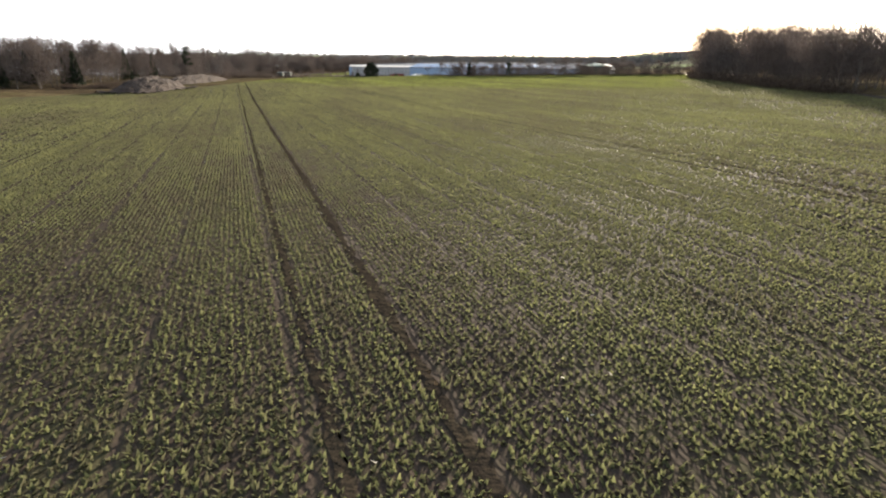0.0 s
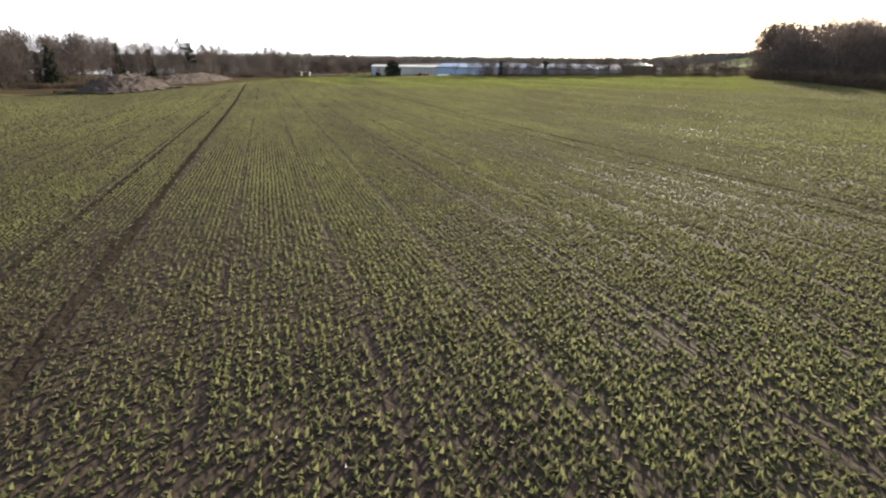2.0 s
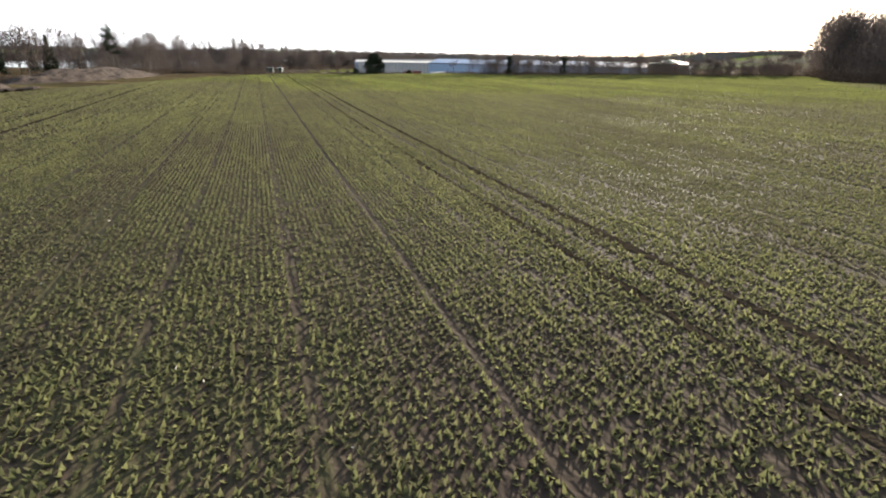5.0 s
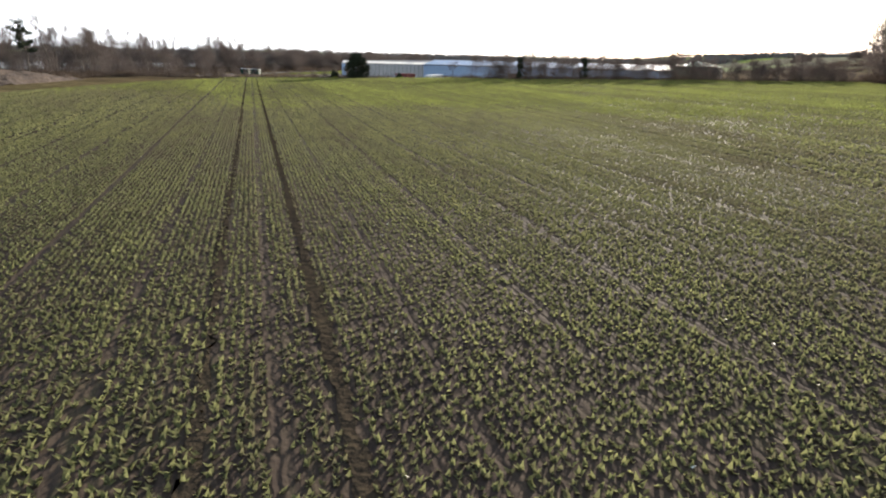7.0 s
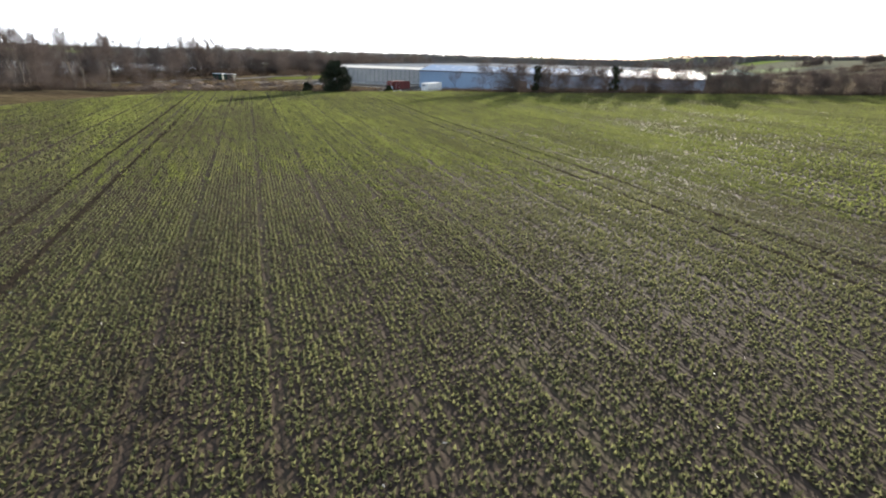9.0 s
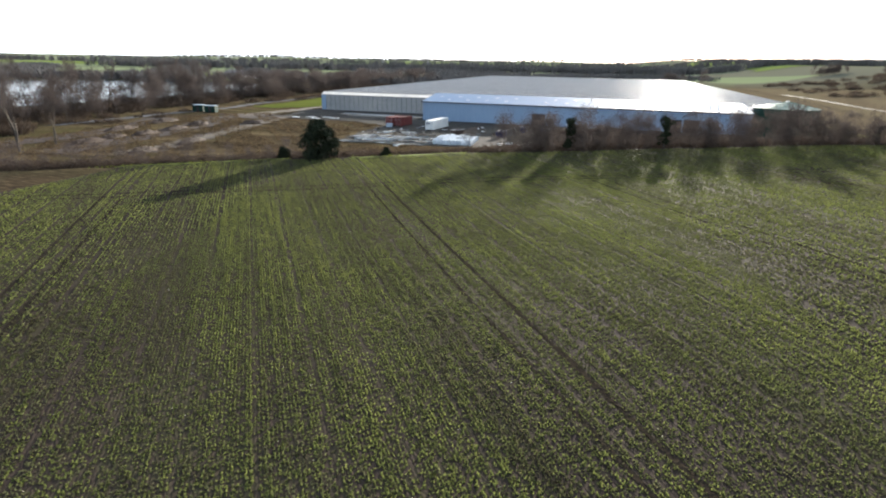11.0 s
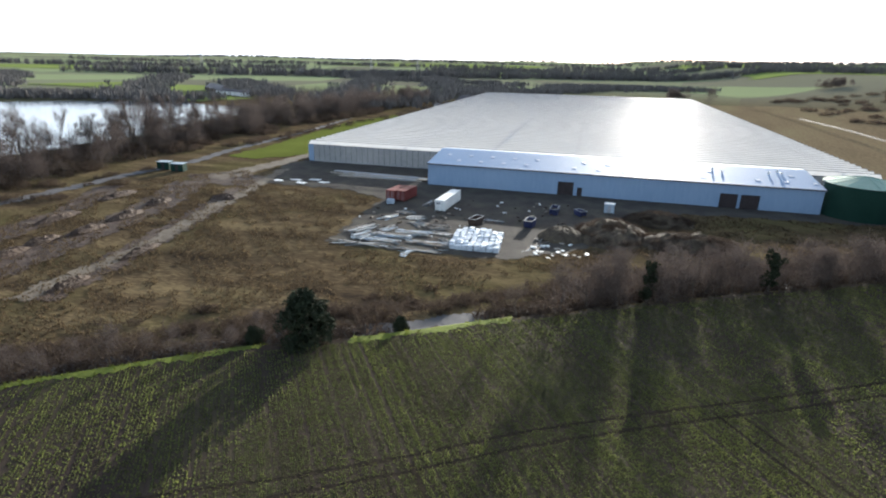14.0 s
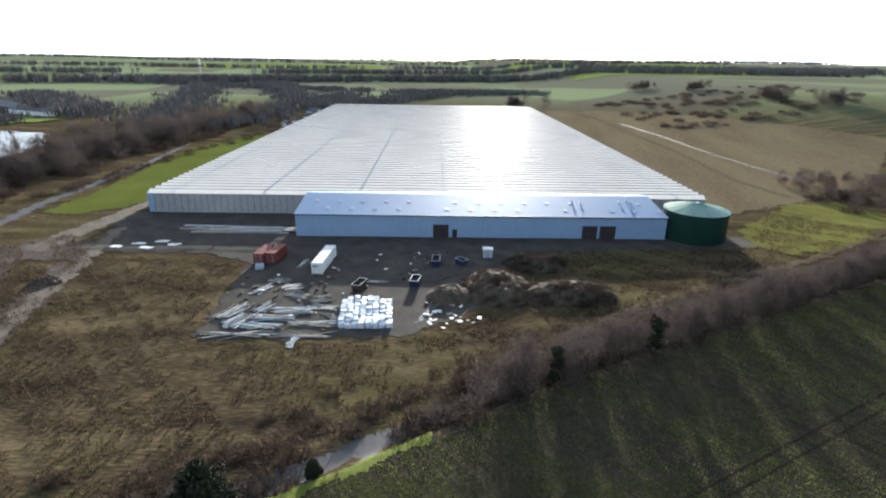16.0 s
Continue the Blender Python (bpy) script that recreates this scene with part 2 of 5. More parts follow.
# paler than the near twigs: aerial haze is put into this colour
FAR_WOOD = mottled("haze_paled_woodland", [(0.09, 0.083, 0.08), (0.135, 0.126, 0.12)], 0.02, 0.3, bump=0, island=0.12)
BRICK = mottled("house_walls", [(0.35, 0.30, 0.27), (0.6, 0.57, 0.54)], 0.02, 1.0, rough=0.8, bump=0)
SLATE = mottled("roof_slate", [(0.08, 0.075, 0.08), (0.14, 0.12, 0.12)], 0.05, 1.0, rough=0.6, bump=0)
WATER_M, _n, _l, _b = material("pond_water", 0.16)
_b.inputs["Base Color"].default_value = (0.03, 0.045, 0.06, 1)
_b.inputs["IOR"].default_value = 1.33
_w = _n.new("ShaderNodeTexNoise")
_w.inputs["Scale"].default_value = 0.6
_bp = _n.new("ShaderNodeBump")
_bp.inputs["Strength"].default_value, _bp.inputs["Distance"].default_value = 0.25, 0.15
_g = _n.new("ShaderNodeNewGeometry")
_l.new(_g.outputs["Position"], _w.inputs["Vector"])
_l.new(_w.outputs["Fac"], _bp.inputs["Height"])
_l.new(_bp.outputs[0], _b.inputs["Normal"])


# ---- mesh helpers ----
def mesh_of(name, verts, faces, mats, smooth=False, index=None):
    me = bpy.data.meshes.new(name)
    me.from_pydata([tuple(v) for v in verts], [], [tuple(f) for f in faces])
    for m in mats if isinstance(mats, (list, tuple)) else [mats]:
        me.materials.append(m)
    if index is not None:
        me.polygons.foreach_set("material_index", np.asarray(index, dtype=np.int32))
    if smooth:
        me.polygons.foreach_set("use_smooth", np.ones(len(me.polygons), dtype=bool))
    me.update()
    return me


def part(name, bm, mat, parent=None, label="", m=None):
    """Links a bmesh as one mesh object, under a thing or a part."""
    me = bpy.data.meshes.new(name)
    bm.to_mesh(me)
    bm.free()
    me.materials.append(mat)
    ob = new(name, me)
    if parent is not None:
        ob.parent = parent
    if m is not None:
        ob.matrix_basis = m
    return tagged(ob, label)


def box(bm, x0, y0, z0, x1, y1, z1, bevel=0.0):
    r = bmesh.ops.create_cube(bm, size=1, matrix=Matrix.Translation(((x0 + x1) / 2, (y0 + y1) / 2, (z0 + z1) / 2)) @ Matrix.Diagonal((x1 - x0, y1 - y0, z1 - z0, 1)))
    if bevel:
        es = list({e for v in r["verts"] for e in v.link_edges})
        bmesh.ops.bevel(bm, geom=es, offset=bevel, segments=1, affect="EDGES")
    return r["verts"]


def boxed(*a, **k):
    bm = bmesh.new()
    box(bm, *a, **k)
    return bm


def thing(name, x, y, z, turn=0, label="", category="", group="", kind=""):
    e = new(name)
    e.matrix_basis = pose(x, y, z, 0, 0, turn)
    return tagged(e, label, category, group, kind)


def smoothstep(a, b, x):
    t = np.clip((x - a) / (b - a), 0, 1)
    return t * t * (3 - 2 * t)


def wavy(x, y, s, seed=0.0):
    """Cheap smooth unevenness in about -1..1."""
    return (np.sin(x / s + seed) * np.cos(y / s * 1.13 - seed * 1.7) + 0.5 * np.sin(x / s * 2.3 + y / s * 1.9 + seed * 3.1)) / 1.5


# ---- the lie of the land ----
EDGE = [(-400, -150), (-60, -134), (-20, -123), (-8, -114), (8, -102.5), (24, -94.5), (52, -77), (97, -53.5), (132, -37), (170, -10), (300, 80)]   # far edge of the field
LEFT_Y, LEFT_X = [-345, -240, -215, -200, -140, -112], [4, 0, 6, 6, -8, -8]      # near side edge of the field
EDGE_X, EDGE_Y = [p[0] for p in EDGE], [p[1] for p in EDGE]


def past_edge(x, y):
    """Metres past the field's far edge, roughly at right angles to it."""
    return (y - np.interp(x, EDGE_X, EDGE_Y)) * 0.86


def land(x, y):
    """Height of the ground."""
    x, y = np.asarray(x, float), np.asarray(y, float)
    d = past_edge(x, y)
    side = np.clip(x - np.interp(y, [-330, -253, -203, -120, -60], [106, 85, 69, 44, 30]) - 24, 0, 85)
    field = 3.4 + np.clip(-235 - y, 0, 80) * 0.02 + 0.12 * wavy(x, y, 17)
    field = field + 0.02 * side * (1 - 0.6 * smoothstep(-130, -70, y)) + 0.45 * smoothstep(-48, -3, d) * smoothstep(0, 40, x)     # rises to the copse and to the hedge
    low = 0.08 * wavy(x, y, 9, 1.0)
    lane = field - 1.1
    z = np.where(d < 0.5, field, field + (lane - field) * smoothstep(0.5, 2.5, d))
    z = np.where(d > 6.5, lane + (low + 0.9 - lane) * smoothstep(6.5, 14, d), z)
    z = np.where(d > 14, low + 0.9 * (1 - smoothstep(14, 40, d)), z)
    r = np.hypot(x - 40, y)
    z = z + smoothstep(120, 400, x) * smoothstep(30, 300, y) * 22 * smoothstep(40, 260, x - 120)
    return z + smoothstep(900, 3500, r) * 22 * (1 + 0.4 * wavy(x, y, 420, 2.0))


def axis_lines(lo, hi, a, b, fine, growth=1.22):
    """Coordinates: even between a and b, ever wider outside."""
    v = list(np.arange(a, b + 1e-6, fine))
    s, p = fine, a
    while p > lo:
        s *= growth
        p -= s
        v.insert(0, p)
    s, p = fine, b
    while p < hi:
        s *= growth
        p += s
        v.append(p)
    return np.array(v)


def sheet(name, xs, ys, mat, lift=0.0, keep=None, label="", z=None):
    """A draped grid, of which only cells that keep() wants are built."""
    X, Y = np.meshgrid(xs, ys)
    Z = land(X, Y) + lift if z is None else np.full_like(X, z)
    nx, ny = len(xs), len(ys)
    i = np.arange(nx * ny).reshape(ny, nx)
    F = np.stack([i[:-1, :-1], i[:-1, 1:], i[1:, 1:], i[1:, :-1]], -1).reshape(-1, 4)
    V = np.stack([X, Y, Z], -1).reshape(-1, 3)
    if keep is not None:
        c = V[F].mean(1)
        F = F[keep(c[:, 0], c[:, 1])]
        used, inv = np.unique(F, return_inverse=True)
        V, F = V[used], inv.reshape(-1, 4)
    ob = new(name, mesh_of(name, V.tolist(), F.tolist(), mat, True))
    return tagged(ob, label, "", "", "structure")


def inside(poly):
    px, py = np.array([p[0] for p in poly]), np.array([p[1] for p in poly])

    def test(x, y):
        x, y = x + 0.5 * np.sin(y * 0.9) + 0.3 * np.sin(y * 2.7), y + 0.5 * np.sin(x * 0.8) + 0.3 * np.sin(x * 2.1)
        r = np.zeros(x.shape, bool)
        j = len(px) - 1
        for i in range(len(px)):
            cross = ((py[i] > y) != (py[j] > y)) & (x < (px[j] - px[i]) * (y - py[i]) / (py[j] - py[i] + 1e-12) + px[i])
            r ^= cross
            j = i
        return r
    return test


def patch(name, poly, mat, step, lift, label):
    xs = np.arange(min(p[0] for p in poly) - 1, max(p[0] for p in poly) + 1 + step, step)
    ys = np.arange(min(p[1] for p in poly) - 1, max(p[1] for p in poly) + 1 + step, step)
    return sheet(name, xs, ys, mat, lift, inside(poly), label)


# ground everywhere
sheet("ground", axis_lines(-4800, 4800, -150, 260, 2.0), axis_lines(-900, 4800, -330, 150, 2.0), WIDE_LAND, -0.05, None, "rough dry winter grassland out to the horizon")
tagged(bpy.data.objects["ground"], "", "ground")
sheet("field", np.arange(-60, 176, 1.0), np.arange(-345, -8, 1.0), SOIL_CROP, 0.03, lambda x, y: (past_edge(x, y) < 0.2 + 0.3 * np.sin(x * 0.7)) & (x > np.interp(y, LEFT_Y, LEFT_X) + 0.4 * np.sin(y * 0.6)) & (x < 165), "field of young green winter cereal on brown soil")
YARD_POLY = [(-46, -14), (-54, 14), (-51, 22), (-6, 24), (-2, 2), (122, 3), (126, -6), (80, -9), (58, -12), (45, -45), (32, -56), (-4, -56), (-6, -20), (-20, -14)]
patch("yard", YARD_POLY, YARD, 0.35, 0.03, "dark gravel yard in front of the packing shed")



# ---- tramlines, drill rows and crop ----
ROW = Vector((-0.581, 0.814))               # along the drill rows
ACROSS = Vector((0.814, 0.581))
TRAM = [-190.0, -160.0, -130.0, -98.9, -70.6, -40.2, -9.5, 21.0, 51.0]       # middles of the wheel tracks, across the rows
FAINT = [-115.0, -85.0, -76.5, -53.4, -23.0]


def fast_mesh(name, V, n, mat, smooth=False):
    """A mesh of loose polygons with n corners each, from an array of corners."""
    V = np.asarray(V, dtype=np.float32).reshape(-1, 3)
    me = bpy.data.meshes.new(name)
    me.vertices.add(len(V))
    me.vertices.foreach_set("co", V.ravel())
    me.loops.add(len(V))
    me.loops.foreach_set("vertex_index", np.arange(len(V), dtype=np.int32))
    me.polygons.add(len(V) // n)
    me.polygons.foreach_set("loop_start", np.arange(0, len(V), n, dtype=np.int32))
    me.materials.append(mat)
    me.update(calc_edges=True)
    return me


# headland track beside the hedge
HEAD = [(-4, -134), (18, -121.8), (24, -118.8), (33.4, -113.2), (41, -108.2), (49.5, -103.5), (58.5, -98.7), (68.2, -93.7), (87, -84), (110, -72), (140, -55)]
HEAD_X, HEAD_Y = [p[0] for p in HEAD], [p[1] for p in HEAD]


def field_here(x, y):
    return (past_edge(x, y) < -0.6) & (x > np.interp(y, LEFT_Y, LEFT_X) + 0.5) & (x < 162)


def rut_strip(c, half, s0, s1):
    """A sunken wheel mark at c across the rows, from s0 to s1 along them."""
    r = np.random.default_rng(int(abs(c) * 10))
    s = np.arange(s0, s1, 0.3)
    wob = c + 0.04 * np.sin(s * 0.11 + c)
    rows = []
    for o, h in ((-half, -0.01), (-half * 0.5, -0.005), (half * 0.5, -0.005), (half, -0.01)):
        w = wob + o * (1 + 0.3 * np.sin(s * 0.7 + c)) + r.normal(0, 0.05, s.size)
        x, y = ROW.x * s + ACROSS.x * w, ROW.y * s + ACROSS.y * w
        rows.append(np.stack([x, y, land(x, y) + 0.05 + h + r.uniform(0, 0.02, s.size)], -1))
    g = np.stack(rows, 1)
    ok = field_here(g[:, 0, 0], g[:, 0, 1]) & (g[:, 0, 1] < np.interp(g[:, 0, 0], HEAD_X, HEAD_Y))
    q = np.stack([g[:-1, :-1], g[1:, :-1], g[1:, 1:], g[:-1, 1:]], 2)[ok[:-1] & ok[1:]]
    return q.reshape(-1, 3)


for c in TRAM:
    for side in (-1.0, 1.0):
        q = rut_strip(c + side * 1.12, 0.11 if side < 0 else 0.16, -330, 60)
        if len(q):
            tagged(new("wheel_track", fast_mesh("wheel_track", q, 4, RUT)), "bare dark earth wheel track through the young crop", "", "", "structure")
for off in (-1.0, 1.0):
    hx = np.arange(-4, 150, 0.6)
    hy = np.interp(hx, HEAD_X, HEAD_Y) + off
    V = []
    for o, h in [(-0.2, 0.0), (-0.12, -0.01), (0.12, -0.01), (0.2, 0.0)]:
        yy = hy + o * (1 + 0.3 * np.sin(hx * 1.3))
        V.append(np.stack([hx, yy, land(hx, yy) + 0.045 + h], -1))
    g = np.stack(V, 1)
    q = np.stack([g[:-1, :-1], g[1:, :-1], g[1:, 1:], g[:-1, 1:]], 2).reshape(-1, 3)
    tagged(new("wheel_track", fast_mesh("wheel_track", q, 4, RUT)), "bare dark earth wheel track along the headland", "", "", "structure")


def crop_tufts(x0, x1, y0, y1, pitch, along, size, want, seed, blades=3, wide=0.42):
    """Tufts of a few leaf blades in drill rows."""
    rng = np.random.default_rng(seed)
    cs = [p[0] * ACROSS.x + p[1] * ACROSS.y for p in [(x0, y0), (x0, y1), (x1, y0), (x1, y1)]]
    ss = [p[0] * ROW.x + p[1] * ROW.y for p in [(x0, y0), (x0, y1), (x1, y0), (x1, y1)]]
    c, s = np.meshgrid(np.arange(min(cs), max(cs), pitch), np.arange(min(ss), max(ss), along))
    c = c.ravel() + rng.normal(0, pitch * 0.11, c.size)
    s = s.ravel() + rng.uniform(-0.5, 0.5, s.size) * along
    x, y = ROW.x * s + ACROSS.x * c, ROW.y * s + ACROSS.y * c
    ok = (x > x0) & (x < x1) & (y > y0) & (y < y1) & field_here(x, y) & want(x, y)
    for t in TRAM:
        for side in (-1.0, 1.0):
            ok &= np.abs(c - t - side * 1.12) > rng.uniform(0.04, 0.28, x.size) * (0.75 if side < 0 else 1.0)
    head = np.abs(y - np.interp(x, HEAD_X, HEAD_Y))
    ok &= np.abs(head - 1.0) > rng.uniform(0.0, 0.38, x.size)
    for t in FAINT:
        ok &= np.abs(c - t) > 0.05
    thin = 0.5 + 0.28 * wavy(x, y, 5.3, 0.4) + 0.22 * wavy(x, y, 1.1, 2.0)
    ok &= rng.uniform(0, 1, x.size) < 0.72 + 0.4 * thin
    streak = 0.5 + 0.5 * np.sin(c * 8.3 + 1.7 * np.sin(c * 0.93) + 1.1 * np.sin(s * 0.13 + c * 0.4))       # bouts of thicker and thinner growth
    ok &= rng.uniform(0, 1, x.size) < 1 - (1 - streak) * np.interp(y, [-230, -150], [0.12, 0.4])
    lane_ = np.abs((c / 3.0) % 1.0 - 0.5) * 3.0
    ok &= (lane_ > 0.12) | (rng.uniform(0, 1, x.size) < 0.3)
    x, y, thin = x[ok], y[ok], thin[ok] * (0.8 + 0.4 * streak[ok])
    n = len(x)
    z = land(x, y) + 0.02
    out = []
    for k in range(blades):
        a = rng.uniform(0, 2 * np.pi, n)
        r = size * rng.uniform(0.5, 1.25, n) * (0.75 + 0.5 * thin)
        h = size * rng.uniform(0.45, 1.0, n) * (0.7 + 0.5 * thin)
        w = size * wide
        ca, sa = np.cos(a), np.sin(a)
        out.append(np.stack([np.stack([x - sa * w, y + ca * w, z], -1), np.stack([x + sa * w, y - ca * w, z], -1), np.stack([x + ca * r * 0.8, y + sa * r * 0.8, z + h], -1)], 1))
    return np.stack(out, 1).reshape(-1, 3)


def near_path(x, y):
    """A broad strip down the middle of the field."""
    m = np.interp(y, [-325, -253, -203, -120, -93], [101, 82, 66, 44, 42])
    return np.abs(x - m) < 25


def lusher(x, y):
    """Thicker growth towards the hedge, with a wandering limit."""
    return y + 9 * wavy(x, y, 11, 4.0) + 6 * wavy(x, y, 2.6, 1.0) + 11 * wavy(x, y, 0.33, 2.0) > -168


tuft_v = crop_tufts(10, 135, -326, -93, 0.18, 0.115, 0.12, lambda x, y: near_path(x, y) & ~lusher(x, y), 3, 3, 0.42)
tagged(new("crop_rows", fast_mesh("crop_rows", tuft_v, 3, CROP)), "young green cereal plants in drilled rows", "crop", "", "stuff")
tuft_v = crop_tufts(10, 100, -200, -93, 0.18, 0.12, 0.128, lambda x, y: near_path(x, y) & lusher(x, y), 5, 3, 0.45)
tagged(new("crop_rows", fast_mesh("crop_rows", tuft_v, 3, CROP_GREEN)), "thick green cereal plants in drilled rows", "crop", "", "stuff")
for thick_, mat_, text_ in ((False, CROP, "young green cereal plants across the field"), (True, CROP_GREEN, "young green cereal plants beside the hedge")):
    tuft_v = crop_tufts(-20, 162, -318, -20, 0.3, 0.17, 0.18, lambda x, y: ~(near_path(x, y) & (y < -93)) & ((x < 136) | (y > -105)) & (lusher(x, y) == thick_), 4, 2, 0.55)
    tagged(new("crop_rows", fast_mesh("crop_rows", tuft_v, 3, mat_)), text_, "crop", "", "stuff")


tuft_v = crop_tufts(134, 162, -318, -104, 0.36, 0.34, 0.22, lambda x, y: (x >= 136) & (y <= -105), 6, 2, 0.55)
tagged(new("crop_rows", fast_mesh("crop_rows", tuft_v, 3, CROP)), "young green cereal plants beside the copse", "crop", "", "stuff")


rngs = np.random.default_rng(21)
sx, sy = rngs.uniform(20, 130, 2600), rngs.uniform(-324, -120, 2600)
ok_ = near_path(sx, sy) & field_here(sx, sy)
sx, sy = sx[ok_], sy[ok_]
sa, sl = rngs.uniform(0, 6.283, sx.size), rngs.uniform(0.05, 0.14, sx.size)
sz = land(sx, sy) + 0.075
flecks = np.stack([np.stack([sx, sy, sz], -1), np.stack([sx + np.cos(sa) * sl, sy + np.sin(sa) * sl, sz + 0.03], -1), np.stack([sx - np.sin(sa) * 0.03, sy + np.cos(sa) * 0.03, sz + 0.01], -1)], 1)
tagged(new("straw_litter", fast_mesh("straw_litter", flecks.reshape(-1, 3), 3, STRAW)), "scattered pale straw and flint on the soil", "straw", "", "stuff")


# ---- woody plants ----
def tube(V, F, a, b, ra, rb, sides):
    d = (b - a)
    if d.length < 1e-5:
        return
    d.normalize()
    u = d.orthogonal().normalized()
    w = d.cross(u)
    i = len(V)
    for p, r in ((a, ra), (b, rb)):
        for k in range(sides):
            t = 2 * math.pi * k / sides
            V.append(p + u * (r * math.cos(t)) + w * (r * math.sin(t)))
    for k in range(sides):
        j = (k + 1) % sides
        F.append((i + k, i + j, i + sides + j, i + sides + k))


def bare_tree(seed, height, spread=0.55, trunks=1, depth=5, lean=0.25, thick=0.03):
    """Trunk and limbs, and the finer crown, of a leafless tree."""
    rng = random.Random(seed)
    tv, tf, cv, cf = [], [], [], []

    def grow(p, d, length, r, level):
        steps = 3 if level < 3 else 2
        for _ in range(steps):
            q = p + d * (length / steps)
            nr = r * (0.86 if level < 3 else 0.7)
            if level < 2:
                tube(tv, tf, p, q, r, nr, 5)
            else:
                tube(cv, cf, p, q, r, nr, 3)
            if level < depth and (level > 0 or _ > 0):
                for _k in range(1 if level == 0 else rng.choice((1, 1, 2))):
                    side = Vector((rng.gauss(0, 1), rng.gauss(0, 1), rng.gauss(0.1, 0.5))).normalized()
                    nd = (d * (1.0 - spread * 0.6) + side * spread + Vector((0, 0, 0.34))).normalized()
                    grow(q, nd, length * rng.uniform(0.5, 0.72), nr * rng.uniform(0.45, 0.65), level + 1)
            p, r = q, nr
            d = (d + Vector((rng.gauss(0, 0.13), rng.gauss(0, 0.13), 0.06))).normalized()
        if level >= depth - 1:
            for _k in range(6):
                e = p + (d + Vector((rng.gauss(0, 0.55), rng.gauss(0, 0.55), rng.gauss(0.55, 0.4)))).normalized() * (height * rng.uniform(0.08, 0.17))
                w = Vector((rng.gauss(0, 1), rng.gauss(0, 1), 0)).normalized() * (height * 0.0013)
                i = len(cv)
                cv.extend([p + w, p - w, e])
                cf.append((i, i + 1, i + 2))

    for k in range(trunks):
        a = rng.uniform(0, 6.28)
        o = Vector((math.cos(a), math.sin(a), 0)) * (0.0 if trunks == 1 else 0.03 * height)
        d = Vector((math.cos(a) * lean * (trunks > 1), math.sin(a) * lean * (trunks > 1), 1)).normalized()
        grow(o + Vector((0, 0, -0.3)), d, height * 0.55, height * thick / (1 if trunks == 1 else 1.5), 0)
    top = max(v.z for v in cv)
    s = height / top
    tv, cv = [v * s for v in tv], [v * s for v in cv]
    return mesh_of("trunk", tv, tf, BARK, True), mesh_of("crown", cv, cf, TWIG)


def leaf_clumps(rng, centres, per, size, flat=1.0):
    """Many small leaf blades round the given clump centres (x, y, z, radius)."""
    out = []
    for cx, cy, cz, r in centres:
        n = per
        d = rng.normal(0, 1, (n, 3))
        d /= np.linalg.norm(d, axis=1)[:, None]
        p = np.array([cx, cy, cz]) + d * (r * rng.uniform(0.35, 1.0, n) ** 0.5)[:, None] * np.array([1, 1, flat])
        a = rng.normal(0, 1, (n, 3))
        b = rng.normal(0, 1, (n, 3))
        a *= (size * rng.uniform(0.6, 1.3, n) / np.linalg.norm(a, axis=1))[:, None]
        b *= (size * 0.6 * rng.uniform(0.6, 1.3, n) / np.linalg.norm(b, axis=1))[:, None]
        out.append(np.stack([p - a * 0.5, p + a * 0.5, p + b], 1))
    return np.concatenate(out).reshape(-1, 3)


def stem(h, r):
    V, F = [], []
    p = Vector((0, 0, -0.3))
    for k in range(5):
        q = Vector((0.04 * h * math.sin(k * 1.3), 0.03 * h * math.cos(k * 1.7), h * (k + 1) / 5))
        tube(V, F, p, q, r * (1 - k / 6), r * (1 - (k + 1) / 6), 6)
        p = q
    return mesh_of("trunk", V, F, BARK, True)


def spruce(seed, h):
    rng = np.random.default_rng(seed)
    c = []
    z = 0.12 * h
    while z < h:
        R = (1 - z / h) * h * 0.21 + 0.12
        n = max(3, int(R * 4.5))
        for k in range(n):
            a = 6.283 * k / n + rng.uniform(0, 0.8)
            rr = R * rng.uniform(0.45, 1.0)
            c.append((rr * math.cos(a), rr * math.sin(a), z - rr * 0.25 + rng.normal(0, 0.1), 0.3 + 0.16 * R))
        z += 0.55
    return stem(h * 0.97, h * 0.014), fast_mesh("crown", leaf_clumps(rng, c, 9, 0.95), 3, NEEDLE)


def scots_pine(seed, h):
    rng = np.random.default_rng(seed)
    c = []
    for k in range(26):
        a, t = rng.uniform(0, 6.28), rng.uniform(0.42, 1.0)
        R = h * 0.24 * (1.15 - 0.7 * t) * rng.uniform(0.3, 1.3)
        c.append((R * math.cos(a), R * math.sin(a), t * h, h * rng.uniform(0.05, 0.085)))
    return stem(h, h * 0.02), fast_mesh("crown", leaf_clumps(rng, c, 80, 0.45, 0.6), 3, NEEDLE)


def ivy_tree(seed, h, wide=0.16):
    rng = np.random.default_rng(seed)
    c = []
    for k in range(30):
        t = rng.uniform(0.05, 1.0)
        a = rng.uniform(0, 6.28)
        R = h * wide * rng.uniform(0.1, 1.0) * (1.1 - 0.5 * abs(t - 0.55))
        c.append((R * math.cos(a), R * math.sin(a), t * h * 0.95, h * rng.uniform(0.05, 0.1)))
    return stem(h * 0.9, h * 0.03), fast_mesh("crown", leaf_clumps(rng, c, 55, 0.42), 3, NEEDLE)


